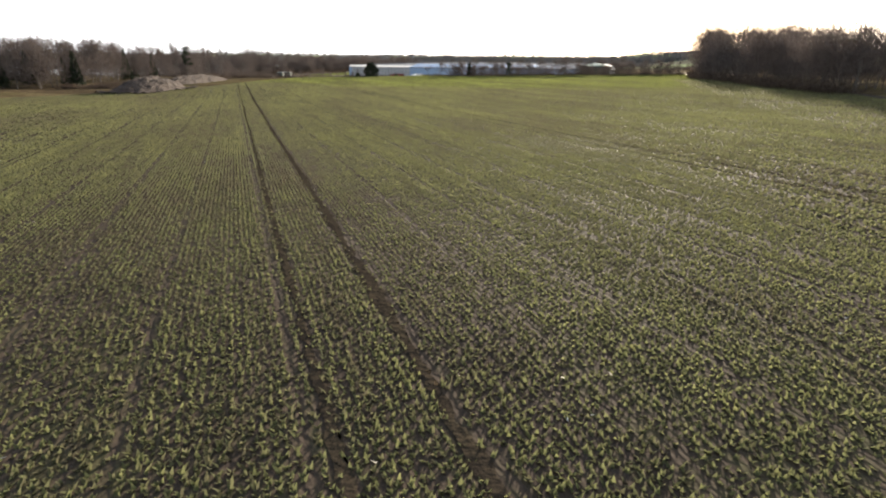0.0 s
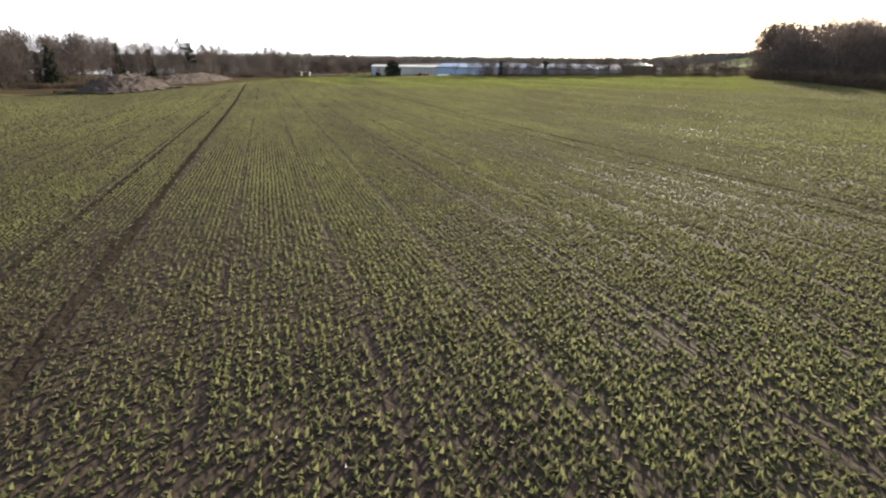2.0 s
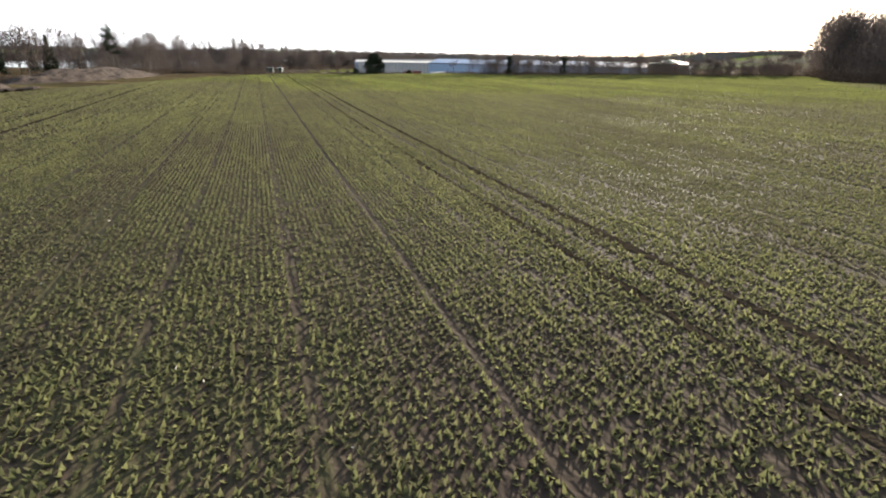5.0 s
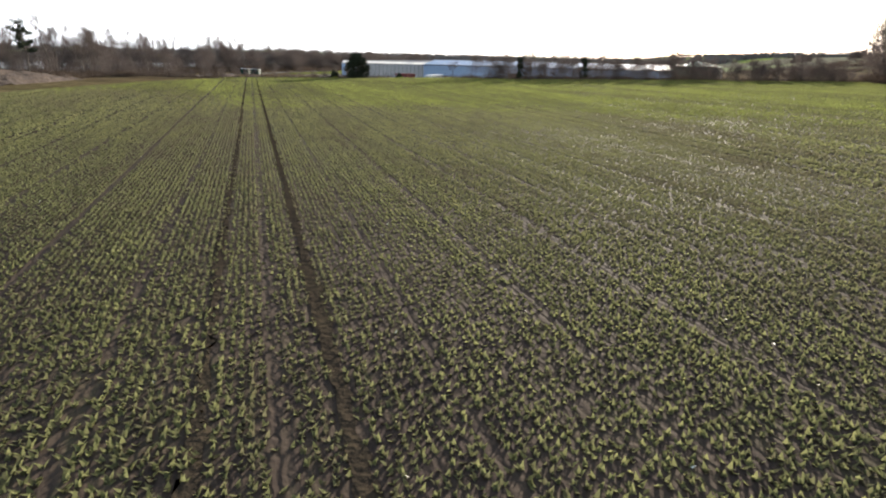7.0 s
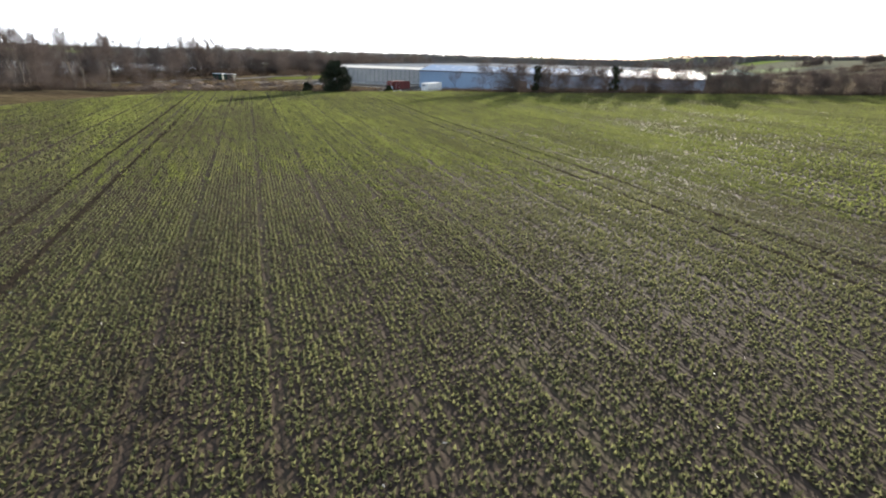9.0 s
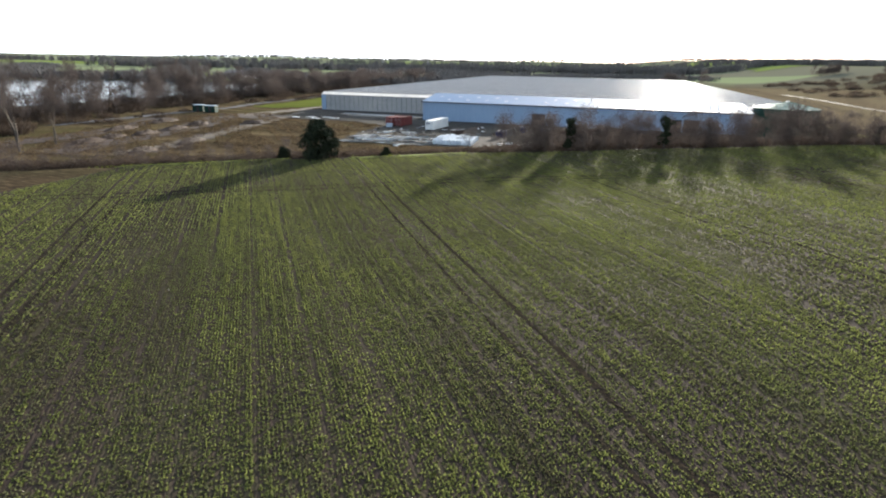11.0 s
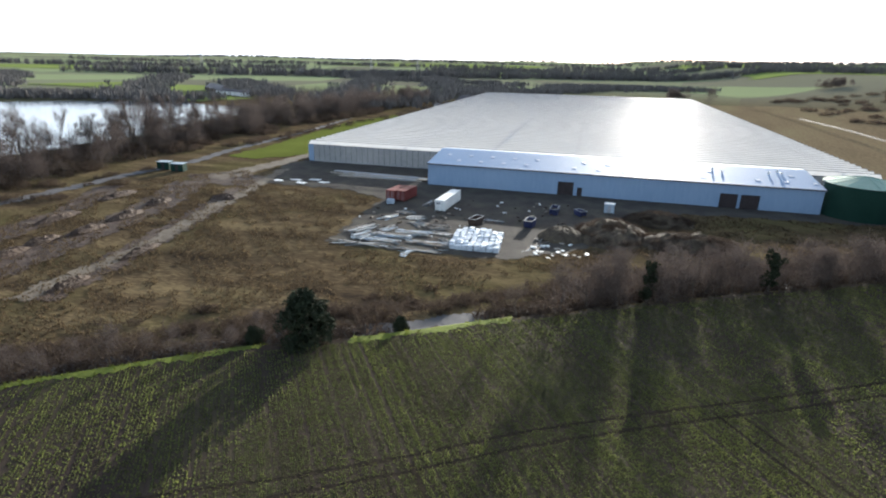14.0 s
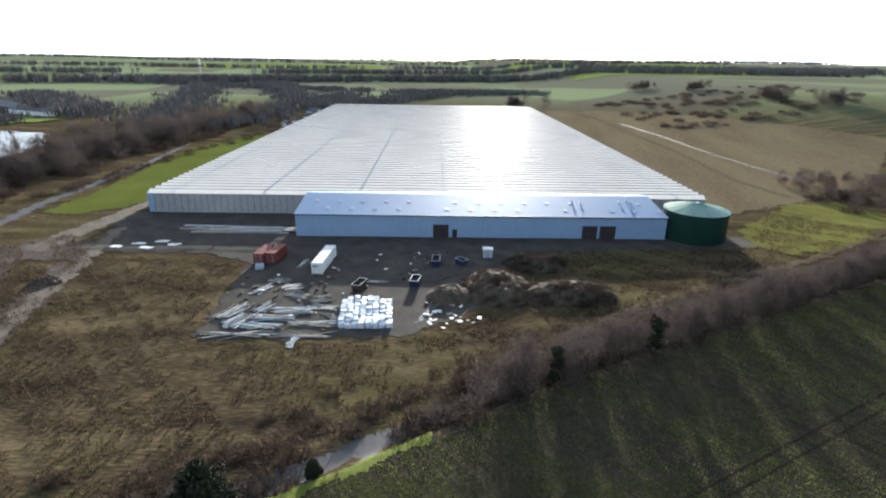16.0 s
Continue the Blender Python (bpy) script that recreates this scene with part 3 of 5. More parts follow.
def evergreen_bush(seed, h, w):
    rng = np.random.default_rng(seed)
    c = []
    for k in range(80):
        t = rng.uniform(0.0, 1.0) ** 1.1
        a = rng.uniform(0, 6.28)
        R = w * 0.5 * math.sqrt(max(0.0, 1 - (t * 0.97) ** 2.6)) * (0.82 + 0.18 * math.sin(3 * a + 4 * t)) * rng.uniform(0.25, 1.0) + 0.1
        c.append((R * math.cos(a), R * math.sin(a), 0.25 + t * h * 0.88, h * rng.uniform(0.08, 0.15)))
    return stem(h * 0.8, h * 0.03), fast_mesh("crown", leaf_clumps(rng, c, 100, 0.42), 3, NEEDLE)


def thicket(seed, w, h, n, mat):
    """A mound of arching bare stems and twigs."""
    rng = np.random.default_rng(seed)
    out = []
    for k in range(n):
        a, r = rng.uniform(0, 6.283), w * 0.5 * math.sqrt(rng.uniform(0, 1))
        p = np.array([r * math.cos(a), r * math.sin(a), -0.1])
        hh = h * rng.uniform(0.5, 1.1) * (1 - 0.55 * (2 * r / w) ** 2)
        d = np.array([rng.normal(0, 0.35), rng.normal(0, 0.35), 1.0]) + 0.25 * np.array([p[0], p[1], 0]) / (w * 0.5)
        q = p + d * hh * 0.6
        e = q + (d + np.array([rng.normal(0, 0.9), rng.normal(0, 0.9), rng.normal(-0.4, 0.4)])) * hh * 0.45
        s = rng.normal(0, 1, 3)
        s *= 0.06 / np.linalg.norm(s)
        out += [p - s, p + s, q, q - s * 0.9, q + s * 0.9, e]
        for j in range(6):
            b = p + (q - p) * rng.uniform(0.4, 1.0)
            f = b + np.array([rng.normal(0, 0.6), rng.normal(0, 0.6), rng.normal(0.25, 0.35)]) * hh * 0.35
            out += [b - s * 0.6, b + s * 0.6, f]
    return fast_mesh("tangle", np.array(out), 3, mat)


def twig_mass(seed, h, w, clumps=34, per=26):
    """A dense round-headed leafless tree: stem, and clumps of slender twigs."""
    rng = np.random.default_rng(seed)
    out = []
    for k in range(clumps):
        t, a = rng.uniform(0.15, 1.0), rng.uniform(0, 6.283)
        R = w * 0.5 * math.sqrt(max(0.03, 1 - (t - 0.5) ** 2 / 0.27)) * rng.uniform(0.2, 1.0)
        c = np.array([R * math.cos(a), R * math.sin(a), t * h * 0.92])
        p = c + rng.normal(0, 1, (per, 3)) * h * 0.085
        d = rng.normal(0, 0.5, (per, 3)) + np.array([c[0] / w, c[1] / w, 0.9])
        d *= (h * rng.uniform(0.05, 0.12, per) / np.linalg.norm(d, axis=1))[:, None]
        s = np.cross(d, rng.normal(0, 1, (per, 3)))
        s *= (h * 0.0045 / np.linalg.norm(s, axis=1))[:, None]
        out.append(np.stack([p - s, p + s, p + d], 1))
    return stem(h * 0.75, h * 0.016), fast_mesh("crown", np.concatenate(out).reshape(-1, 3), 3, TWIG)


def plant(name, meshes, x, y, scale=1.0, turn=0.0, label="", category="tree", group="", squash=1.0):
    e = thing(name, x, y, float(land(x, y)), turn, label, category, group)
    e.scale = (scale, scale, scale * squash)
    for me in meshes:
        o = new(me.name.split(".")[0], me)
        o.parent = e
    return e


def joined(name, mesh_list, spots, label, category):
    """Many thickets as one mass: spots of x, y, scale, turn."""
    co = []
    for me in mesh_list:
        a = np.empty(len(me.vertices) * 3, dtype=np.float32)
        me.vertices.foreach_get("co", a)
        co.append(a.reshape(-1, 3))
    out = []
    for k, (x, y, sc, turn, *up) in enumerate(spots):
        c, s_ = math.cos(turn), math.sin(turn)
        v = co[k % len(co)] * sc
        out.append(np.stack([v[:, 0] * c - v[:, 1] * s_ + x, v[:, 0] * s_ + v[:, 1] * c + y, v[:, 2] + float(land(x, y)) + sum(up)], -1))
    return tagged(new(name, fast_mesh(name, np.concatenate(out), 3, mesh_list[0].materials[0])), label, category, "", "stuff")


rnd = random.Random(11)
TALL = [bare_tree(20 + i, 18, 0.44, (1, 2, 1, 2)[i], 4, thick=0.022) for i in range(4)]
SMALL = [bare_tree(40 + i, 8, 0.62, (2, 3, 1)[i], 4, thick=0.02) for i in range(3)]
SPRUCE = [spruce(60 + i, 13) for i in range(3)]
DENSE = [twig_mass(110 + i, 12, 8, 46, 30) for i in range(3)]
PINE = scots_pine(70, 11.5)
IVY = [ivy_tree(80, 6.5, 0.13), ivy_tree(81, 6, 0.2)]
THICK = [thicket(90 + i, 5, 2.4, 110, BRAMBLE) for i in range(3)]


def edge_point(x, d):
    """A point d metres past the field's edge, at x along it."""
    return x - d * 0.5, float(np.interp(x, EDGE_X, EDGE_Y)) + d * 0.86


# lone pine and the conifer wood beside the field
plant("scots_pine", PINE[:], -48.6, -135.5, 1.0, 20, "tall dark Scots pine with a broken crown beside bare trees", "tree")
for k in range(150):
    t = rnd.random()
    y = -330 + 185 * t
    x = np.interp(y, [-330, -250, -200, -150], [-12, -16, -30, -48]) - 42 * rnd.random() ** 1.4
    if rnd.random() < 0.3:
        plant("spruce", SPRUCE[k % 3], x, y, rnd.uniform(0.55, 0.8), rnd.uniform(0, 360), "dark green spruce in a dense wood beside the field", "tree", "conifer wood")
    else:
        plant("bare_tree", DENSE[k % 3], x, y, rnd.uniform(0.8, 1.1), rnd.uniform(0, 360), "leafless grey-brown tree among dark conifers", "tree", "conifer wood")
# tall bare trees between track and pond
for k in range(92):
    t = k / 91
    y = -95 + 330 * t + rnd.uniform(-6, 6)
    x = np.interp(y, [-95, -20, 50, 235], [-100, -118, -118, -102]) - 28 * rnd.random() ** 1.3
    plant("bare_tree", TALL[k % 4], x, y, rnd.uniform(0.7, 1.12) * np.interp(y, [60, 150], [1, 0.62]), rnd.uniform(0, 360), "tall leafless tree beside the pond", "tree", "pond trees")
for k in range(17):
    plant("bare_tree", TALL[k % 4], -52 - 60 * k / 16 + rnd.uniform(-2, 2), -98 + 12 * math.sin(k * 1.9), rnd.uniform(0.8, 1.08), rnd.uniform(0, 360), "tall leafless tree with fine upright branches", "tree", "tall bare trees")
for k in range(60):
    y = -110 + 400 * k / 59
    x = np.interp(y, [-110, -20, 50, 290], [-78, -102, -104, -92]) - 26 * rnd.random()
    plant("bare_tree", SMALL[k % 3], x, y, rnd.uniform(0.6, 1.0), rnd.uniform(0, 360), "small leafless scrub tree beside the track", "tree", "scrub trees")
spots = []
for k in range(250):
    y = -110 + 420 * rnd.random()
    spots.append((np.interp(y, [-110, -20, 50, 310], [-76, -104, -108, -92]) - 44 * rnd.random(), y, rnd.uniform(0.5, 1.1), rnd.uniform(0, 6.28)))
joined("pond_scrub", [d[1] for d in DENSE], spots, "dense leafless brown scrub trees near the pond", "scrub")
spots = []
for k in range(190):
    y = -120 + 420 * rnd.random()
    spots.append((np.interp(y, [-120, -20, 50, 310], [-70, -98, -103, -86]) - 40 * rnd.random(), y, rnd.uniform(1.2, 2.3), rnd.uniform(0, 6.28)))
joined("pond_undergrowth", THICK, spots, "brown undergrowth beneath the pond trees", "scrub")
# big dark evergreen and neighbours in the hedge
BUSH = evergreen_bush(100, 6.4, 6.0)
plant("evergreen_bush", BUSH, 15.1, -97.6, 1.12, 0, "large rounded dark evergreen bush in the hedge", "bush", "", 0.88)
plant("evergreen_bush", BUSH, 9.3, -99.5, 0.42, 70, "small dark evergreen bush beside the large one", "bush")
plant("evergreen_bush", BUSH, 24.2, -91.5, 0.36, 140, "small clipped dark evergreen bush at the road gap", "bush")
# hedge trees
for k, (x, d, kind, s) in enumerate([(38, 1.0, 0, 0.6), (43, 0.6, 0, 0.85), (46.5, 1.4, 0, 1.0), (50, 0.7, 0, 0.75), (54, 0.8, 1, 0.95), (56.5, 0.6, 0, 1.05), (61, 1.2, 0, 0.8), (66, 0.9, 0, 0.85), (71, 0.6, 2, 1.0), (76, 1.0, 0, 0.9), (79, 0.6, 0, 0.85), (85, 1.2, 0, 0.95), (91, 0.8, 0, 0.9), (96, 0.7, 0, 1.05), (101, 1.0, 0, 0.8), (107, 0.8, 0, 0.8), (112, 0.7, 0, 0.95), (119, 1.1, 0, 0.85), (126, 0.8, 0, 0.9), (133, 0.8, 0, 0.9), (140, 0.8, 0, 1.0)]):
    px, py = edge_point(x, d)
    if kind == 0:
        plant("hedge_tree", DENSE[k % 3] if k % 2 else SMALL[k % 3], px, py, s * (0.66 if k % 2 else 1.1), k * 67, "leafless hedge tree at the edge of the field", "tree", "hedge trees")
    else:
        plant("ivy_clad_tree", IVY[kind - 1], px, py, s, k * 67, "ivy-covered dark tree at the edge of the field", "tree", "ivy trees")
# hedge thickets on both sides of the lane
spots = []
for k in range(250):
    x = -64 + 225 * k / 249 + rnd.uniform(-0.8, 0.8)
    px, py = edge_point(x, rnd.uniform(6.6, 11.5))
    spots.append((px, py, rnd.uniform(0.7, 1.05) * (1.3 if x > 46 else 0.9), rnd.uniform(0, 6.28)))
joined("lane_hedge", THICK, spots, "tangled leafless brown hedge beside the sunken lane", "hedge")
for k in range(130):
    x = (-62 + 84 * k / 54) if k < 55 else (35.5 + 13 * (k - 55) / 14) if k < 70 else (48.5 + 103 * (k - 70) / 59)
    px, py = edge_point(x, rnd.uniform(1.2, 4.2))
    plant("hedge_thicket", [THICK[k % 3]], px, py, rnd.uniform(0.6, 0.95) * (1.35 if x > 46 else 1.3), rnd.uniform(0, 360), "brown bramble hedge along the field", "hedge", "field hedge")
for k in range(30):
    px, py = edge_point(-58 + 74 * k / 29, rnd.uniform(1.5, 5.0))
    plant("hedge_tree", DENSE[k % 3], px, py, rnd.uniform(0.24, 0.4), rnd.uniform(0, 360), "dense leafless hedge shrub beside the lane", "tree", "hedge shrubs")
for k in range(76):
    px, py = edge_point(47 + 106 * k / 75, rnd.uniform(0.6, 5.5))
    plant("hedge_tree", DENSE[k % 3], px, py, rnd.uniform(0.4, 0.62), rnd.uniform(0, 360), "dense leafless brown tree in the tall hedge", "tree", "tall hedge trees")

# copse at the far side of the field
for k in range(110):
    y = -190 + 195 * rnd.random()
    x = 160 + 45 * rnd.random() ** 1.3 - 8 * math.sin((y + 185) / 165 * 3.14)
    m_, s_ = (DENSE[k % 3], rnd.uniform(0.85, 1.15)) if k % 4 else (TALL[k % 4], rnd.uniform(0.6, 0.8))
    plant("bare_tree", m_, x, y, s_ * np.interp(y, [-190, -120, -30], [1.0, 1.15, 1.7]), rnd.uniform(0, 360), "leafless tree in a dense brown copse", "tree", "copse")
for k in range(60):
    y = -190 + 180 * k / 59
    plant("hedge_thicket", [THICK[k % 3]], 158 + rnd.uniform(-1, 3) - 8 * math.sin((y + 185) / 165 * 3.14), y, rnd.uniform(1.2, 1.8), rnd.uniform(0, 360), "brown undergrowth along the edge of the copse", "hedge", "copse edge")

# brash heap beside the field
heap = bmesh.new()
bmesh.ops.create_grid(heap, x_segments=40, y_segments=40, size=1)
for v in heap.verts:
    r = min(1.0, v.co.length)
    v.co = Vector((v.co.x * 6, v.co.y * 13, 3.0 * (1 - r * r) + 0.5 * noise.noise(v.co * 5) + 0.3 * noise.noise(v.co * 13) - 0.3))
tagged(part("brushwood_mound", heap, BRUSHWOOD, None, "", pose(5, -214, 4.0, 0, 0, 15)), "long heap of brown brushwood and soil beside the field", "heap")
bank = bmesh.new()
bmesh.ops.create_grid(bank, x_segments=24, y_segments=60, size=1)
for v in bank.verts:
    r = min(1.0, v.co.length)
    v.co = Vector((v.co.x * 5, v.co.y * 26, 2.4 * (1 - r * r) + 0.6 * noise.noise(v.co * 6) + 0.3 * noise.noise(v.co * 17) - 0.3))
tagged(part("earth_bank", bank, BRUSHWOOD, None, "", pose(-19, -168, 3.4, 0, 0, 14)), "long low bank of reddish-brown earth beside the field", "bank")
spots = [(-14 + rnd.uniform(-7, 5) - (k / 90) * 22, -215 + 100 * k / 90, rnd.uniform(0.5, 0.9), rnd.uniform(0, 6.28)) for k in range(90)]
joined("bank_scrub", THICK, spots, "brown bramble scrub along the earth bank", "scrub")


# ---- ground patches ----
patch("dirt_track", [(-66, -12), (-60, 15), (-57, 40), (-53.5, 40), (-53.5, 14), (-58, -14)], PALE_TRACK, 0.8, 0.05, "pale dirt track beside the glasshouse")
for poly in ([(-34, -94), (-28, -93), (-32, -70), (-39, -36), (-44, -22), (-50, -22), (-45, -40), (-38, -72)], [(-52, -97), (-43, -96), (-46, -70), (-51, -40), (-60, -18), (-70, -20), (-60, -44), (-54, -72)], [(-64, -20), (-46, -20), (-44, -9), (-60, -3), (-72, -12)], [(-74, -92), (-64, -96), (-62, -72), (-68, -50), (-78, -30), (-84, -34), (-72, -56), (-70, -76)]):
    patch("muddy_ground", poly, MUD, 0.6, 0.05, "churned wet brown mud with wheel ruts")
patch("grass_strip", [(-82, 20), (-80, 38), (-82, 62), (-84, 88), (-88, 138), (-76, 192), (-62, 207), (-54, 205), (-55, 110), (-57, 60), (-57.5, 34), (-61, 27), (-70, 18)], LAWN, 1.2, 0.05, "mown green grass strip beside the glasshouse")


def band(pts, w, seed=0):
    """Outline of an uneven strip w wide along the given points."""
    out = [[], []]
    for i, (x, y) in enumerate(pts):
        ax, ay = pts[max(0, i - 1)]
        bx, by = pts[min(len(pts) - 1, i + 1)]
        L = math.hypot(bx - ax, by - ay)
        h = w / 2 * (1 + 0.2 * math.sin(i * 2.1 + seed))
        out[0].append((x - (by - ay) / L * h, y + (bx - ax) / L * h))
        out[1].append((x + (by - ay) / L * h, y - (bx - ax) / L * h))
    return out[0] + out[1][::-1]


for pts, w in (([(158, 372), (172, 345), (171, 260), (169, 192), (167.5, 141), (161, 79), (166, 50)], 3.0), ([(44, -66), (60, -57), (79, -43.5), (103, -30), (128, -17.6), (156, -1), (180, 18)], 2.2)):
    for off in (-1.0, 1.0):
        patch("dirt_track", band([(x + off * 1.1, y) for x, y in pts], w * 0.4, off), FAINT_TRACK, 0.5, 0.09, "pale wheel track worn into the dry grass")
patch("ditch", band([(181, 283), (185, 206), (184, 151), (186.5, 111), (189.5, 86), (192, 75)], 3.4), EARTH, 0.8, 0.09, "dark ditch with rough grass across the brown field")
patch("mud_track", band([(-33, -95), (-34.6, -87), (-34.6, -77), (-35.8, -62), (-41, -40), (-43, -25), (-50, 5)], 3.4), PALE_TRACK, 0.5, 0.09, "pale muddy track across the rough ground")
patch("grass_bank", [(122, -4), (126, 10), (140, 22), (158, 39), (179, 44), (182, 22), (172, 12), (157, -1), (140, -10), (126, -13)], BANK_GRASS, 1.0, 0.05, "green grass beside the water tank")
patch("brown_field", [(122, 22), (122, 384), (200, 400), (250, 330), (300, 170), (230, 90), (196, 60), (160, 40)], PLOUGH, 1.5, 0.05, "bare brown field beside the glasshouse")
patch("back_lane", [(-92, -60), (-88, -60), (-86, -20), (-83, 9), (-86, 27), (-86.5, 50), (-88, 99), (-95, 157), (-97, 157), (-91, 99), (-90, 50), (-90, 27), (-87, 9), (-90, -20)], ASPHALT, 0.8, 0.06, "narrow dark lane past the scrub")
sheet("lane", np.arange(-70, 170, 0.6), np.arange(-135, 0, 0.6), ASPHALT, 0.03, lambda x, y: (past_edge(x, y) > 1.7 + 0.15 * np.sin(x)) & (past_edge(x, y) < 5.4 + 0.2 * np.sin(x * 0.7)), "narrow sunken asphalt lane between hedges")
sheet("verge", np.arange(-9, 48, 0.4), np.arange(-118, -70, 0.4), VERGE, 0.07, lambda x, y: (past_edge(x, y) > -0.5 + 0.35 * np.sin(x * 0.8) + 0.2 * np.sin(x * 3.1)) & (past_edge(x, y) < 1.0 + 0.3 * np.sin(x * 1.1)) & ((x < 11) | ((x > 20) & (x < 37))), "bright green grass verge along the field")
POND = [(-420, -20), (-400, 120), (-330, 178), (-270, 208), (-196, 188), (-166, 144), (-152, 60), (-146, 10), (-160, -40), (-300, -60)]
patch("pond", POND, WATER_M, 4.0, 0.25, "large still pond reflecting the pale sky")
for i, poly in enumerate([[(-430, 830), (-100, 1000), (-60, 1420), (-300, 1300)], [(-60, 1020), (200, 1100), (260, 1500), (-30, 1430)], [(-560, 330), (-340, 300), (-290, 380), (-520, 430)], [(-340, 230), (-250, 215), (-230, 260), (-330, 290)], [(300, 900), (700, 950), (800, 1300), (330, 1200)], [(-1400, 700), (-800, 800), (-700, 1100), (-1300, 1000)], [(300, 1500), (1100, 1600), (1200, 2300), (280, 2200)], [(-900, 1700), (-200, 1800), (-150, 2500), (-900, 2300)]]):
    patch("pasture", poly, FAR_GREEN, 12.0, 0.6, "distant pale green pasture")

# tufts of rough grass over the waste ground


def grass_tufts(poly, n, size, seed, want=None):
    r = np.random.default_rng(seed)
    px, py = [p[0] for p in poly], [p[1] for p in poly]
    x, y = r.uniform(min(px), max(px), n), r.uniform(min(py), max(py), n)
    ok = inside(poly)(x, y)
    if want is not None:
        ok &= want(x, y)
    ok &= wavy(x, y, 1.7, seed) + wavy(x, y, 6.0, seed + 1) > -0.3
    x, y = x[ok], y[ok]
    z = land(x, y) - 0.02
    out = []
    for k in range(4):
        a = r.uniform(0, 6.283, len(x))
        rr, h = size * r.uniform(0.3, 1.0, len(x)), size * r.uniform(0.5, 1.2, len(x))
        w = size * 0.22
        ca, sa = np.cos(a), np.sin(a)
        out.append(np.stack([np.stack([x - sa * w, y + ca * w, z], -1), np.stack([x + sa * w, y - ca * w, z], -1), np.stack([x + ca * rr, y + sa * rr, z + h], -1)], 1))
    return np.stack(out, 1).reshape(-1, 3)


yard_in = inside(YARD_POLY)
WASTE = [(-75, -105), (-20, -112), (20, -80), (60, -58), (110, -30), (170, 6), (150, 34), (124, 0), (60, -12), (46, -46), (30, -58), (-6, -58), (-8, -20), (-46, -16), (-60, 0), (-78, -20)]
gv = grass_tufts(WASTE, 120000, 0.36, 1, lambda x, y: ~yard_in(x, y) & (past_edge(x, y) > 8))
tagged(new("rough_grass", fast_mesh("rough_grass", gv, 3, DRY_BLADE)), "tussocks of dry brown winter grass", "grass", "", "stuff")
gv = grass_tufts([(-12, -120), (48, -84), (48, -76), (24, -90), (8, -98), (-10, -108)], 9000, 0.3, 2, lambda x, y: (past_edge(x, y) > -0.7) & (past_edge(x, y) < 1.3) & ((x < 11) | ((x > 20) & (x < 37))))
tagged(new("verge_grass", fast_mesh("verge_grass", gv, 3, VERGE_BLADE)), "lush green grass tufts along the verge", "grass", "", "stuff")

# ---- glasshouse ----
GX0, GX1, GY0, GY1 = -50.0, 121.0, 22.0, 350.0
EAVE, RIDGE, SPAN = 5.8, 6.8, 4.0


def roof_strip(x0, x1, lift=0.0):
    n = int((GY1 - GY0) / SPAN)
    V, F = [], []
    for i in range(2 * n + 1):
        y, z = GY0 + i * SPAN / 2, (RIDGE if i % 2 else EAVE) + lift
        V += [(x0, y, z), (x1, y, z)]
        if i:
            b = 2 * i
            F.append((b - 2, b - 1, b + 1, b))
    return V, F


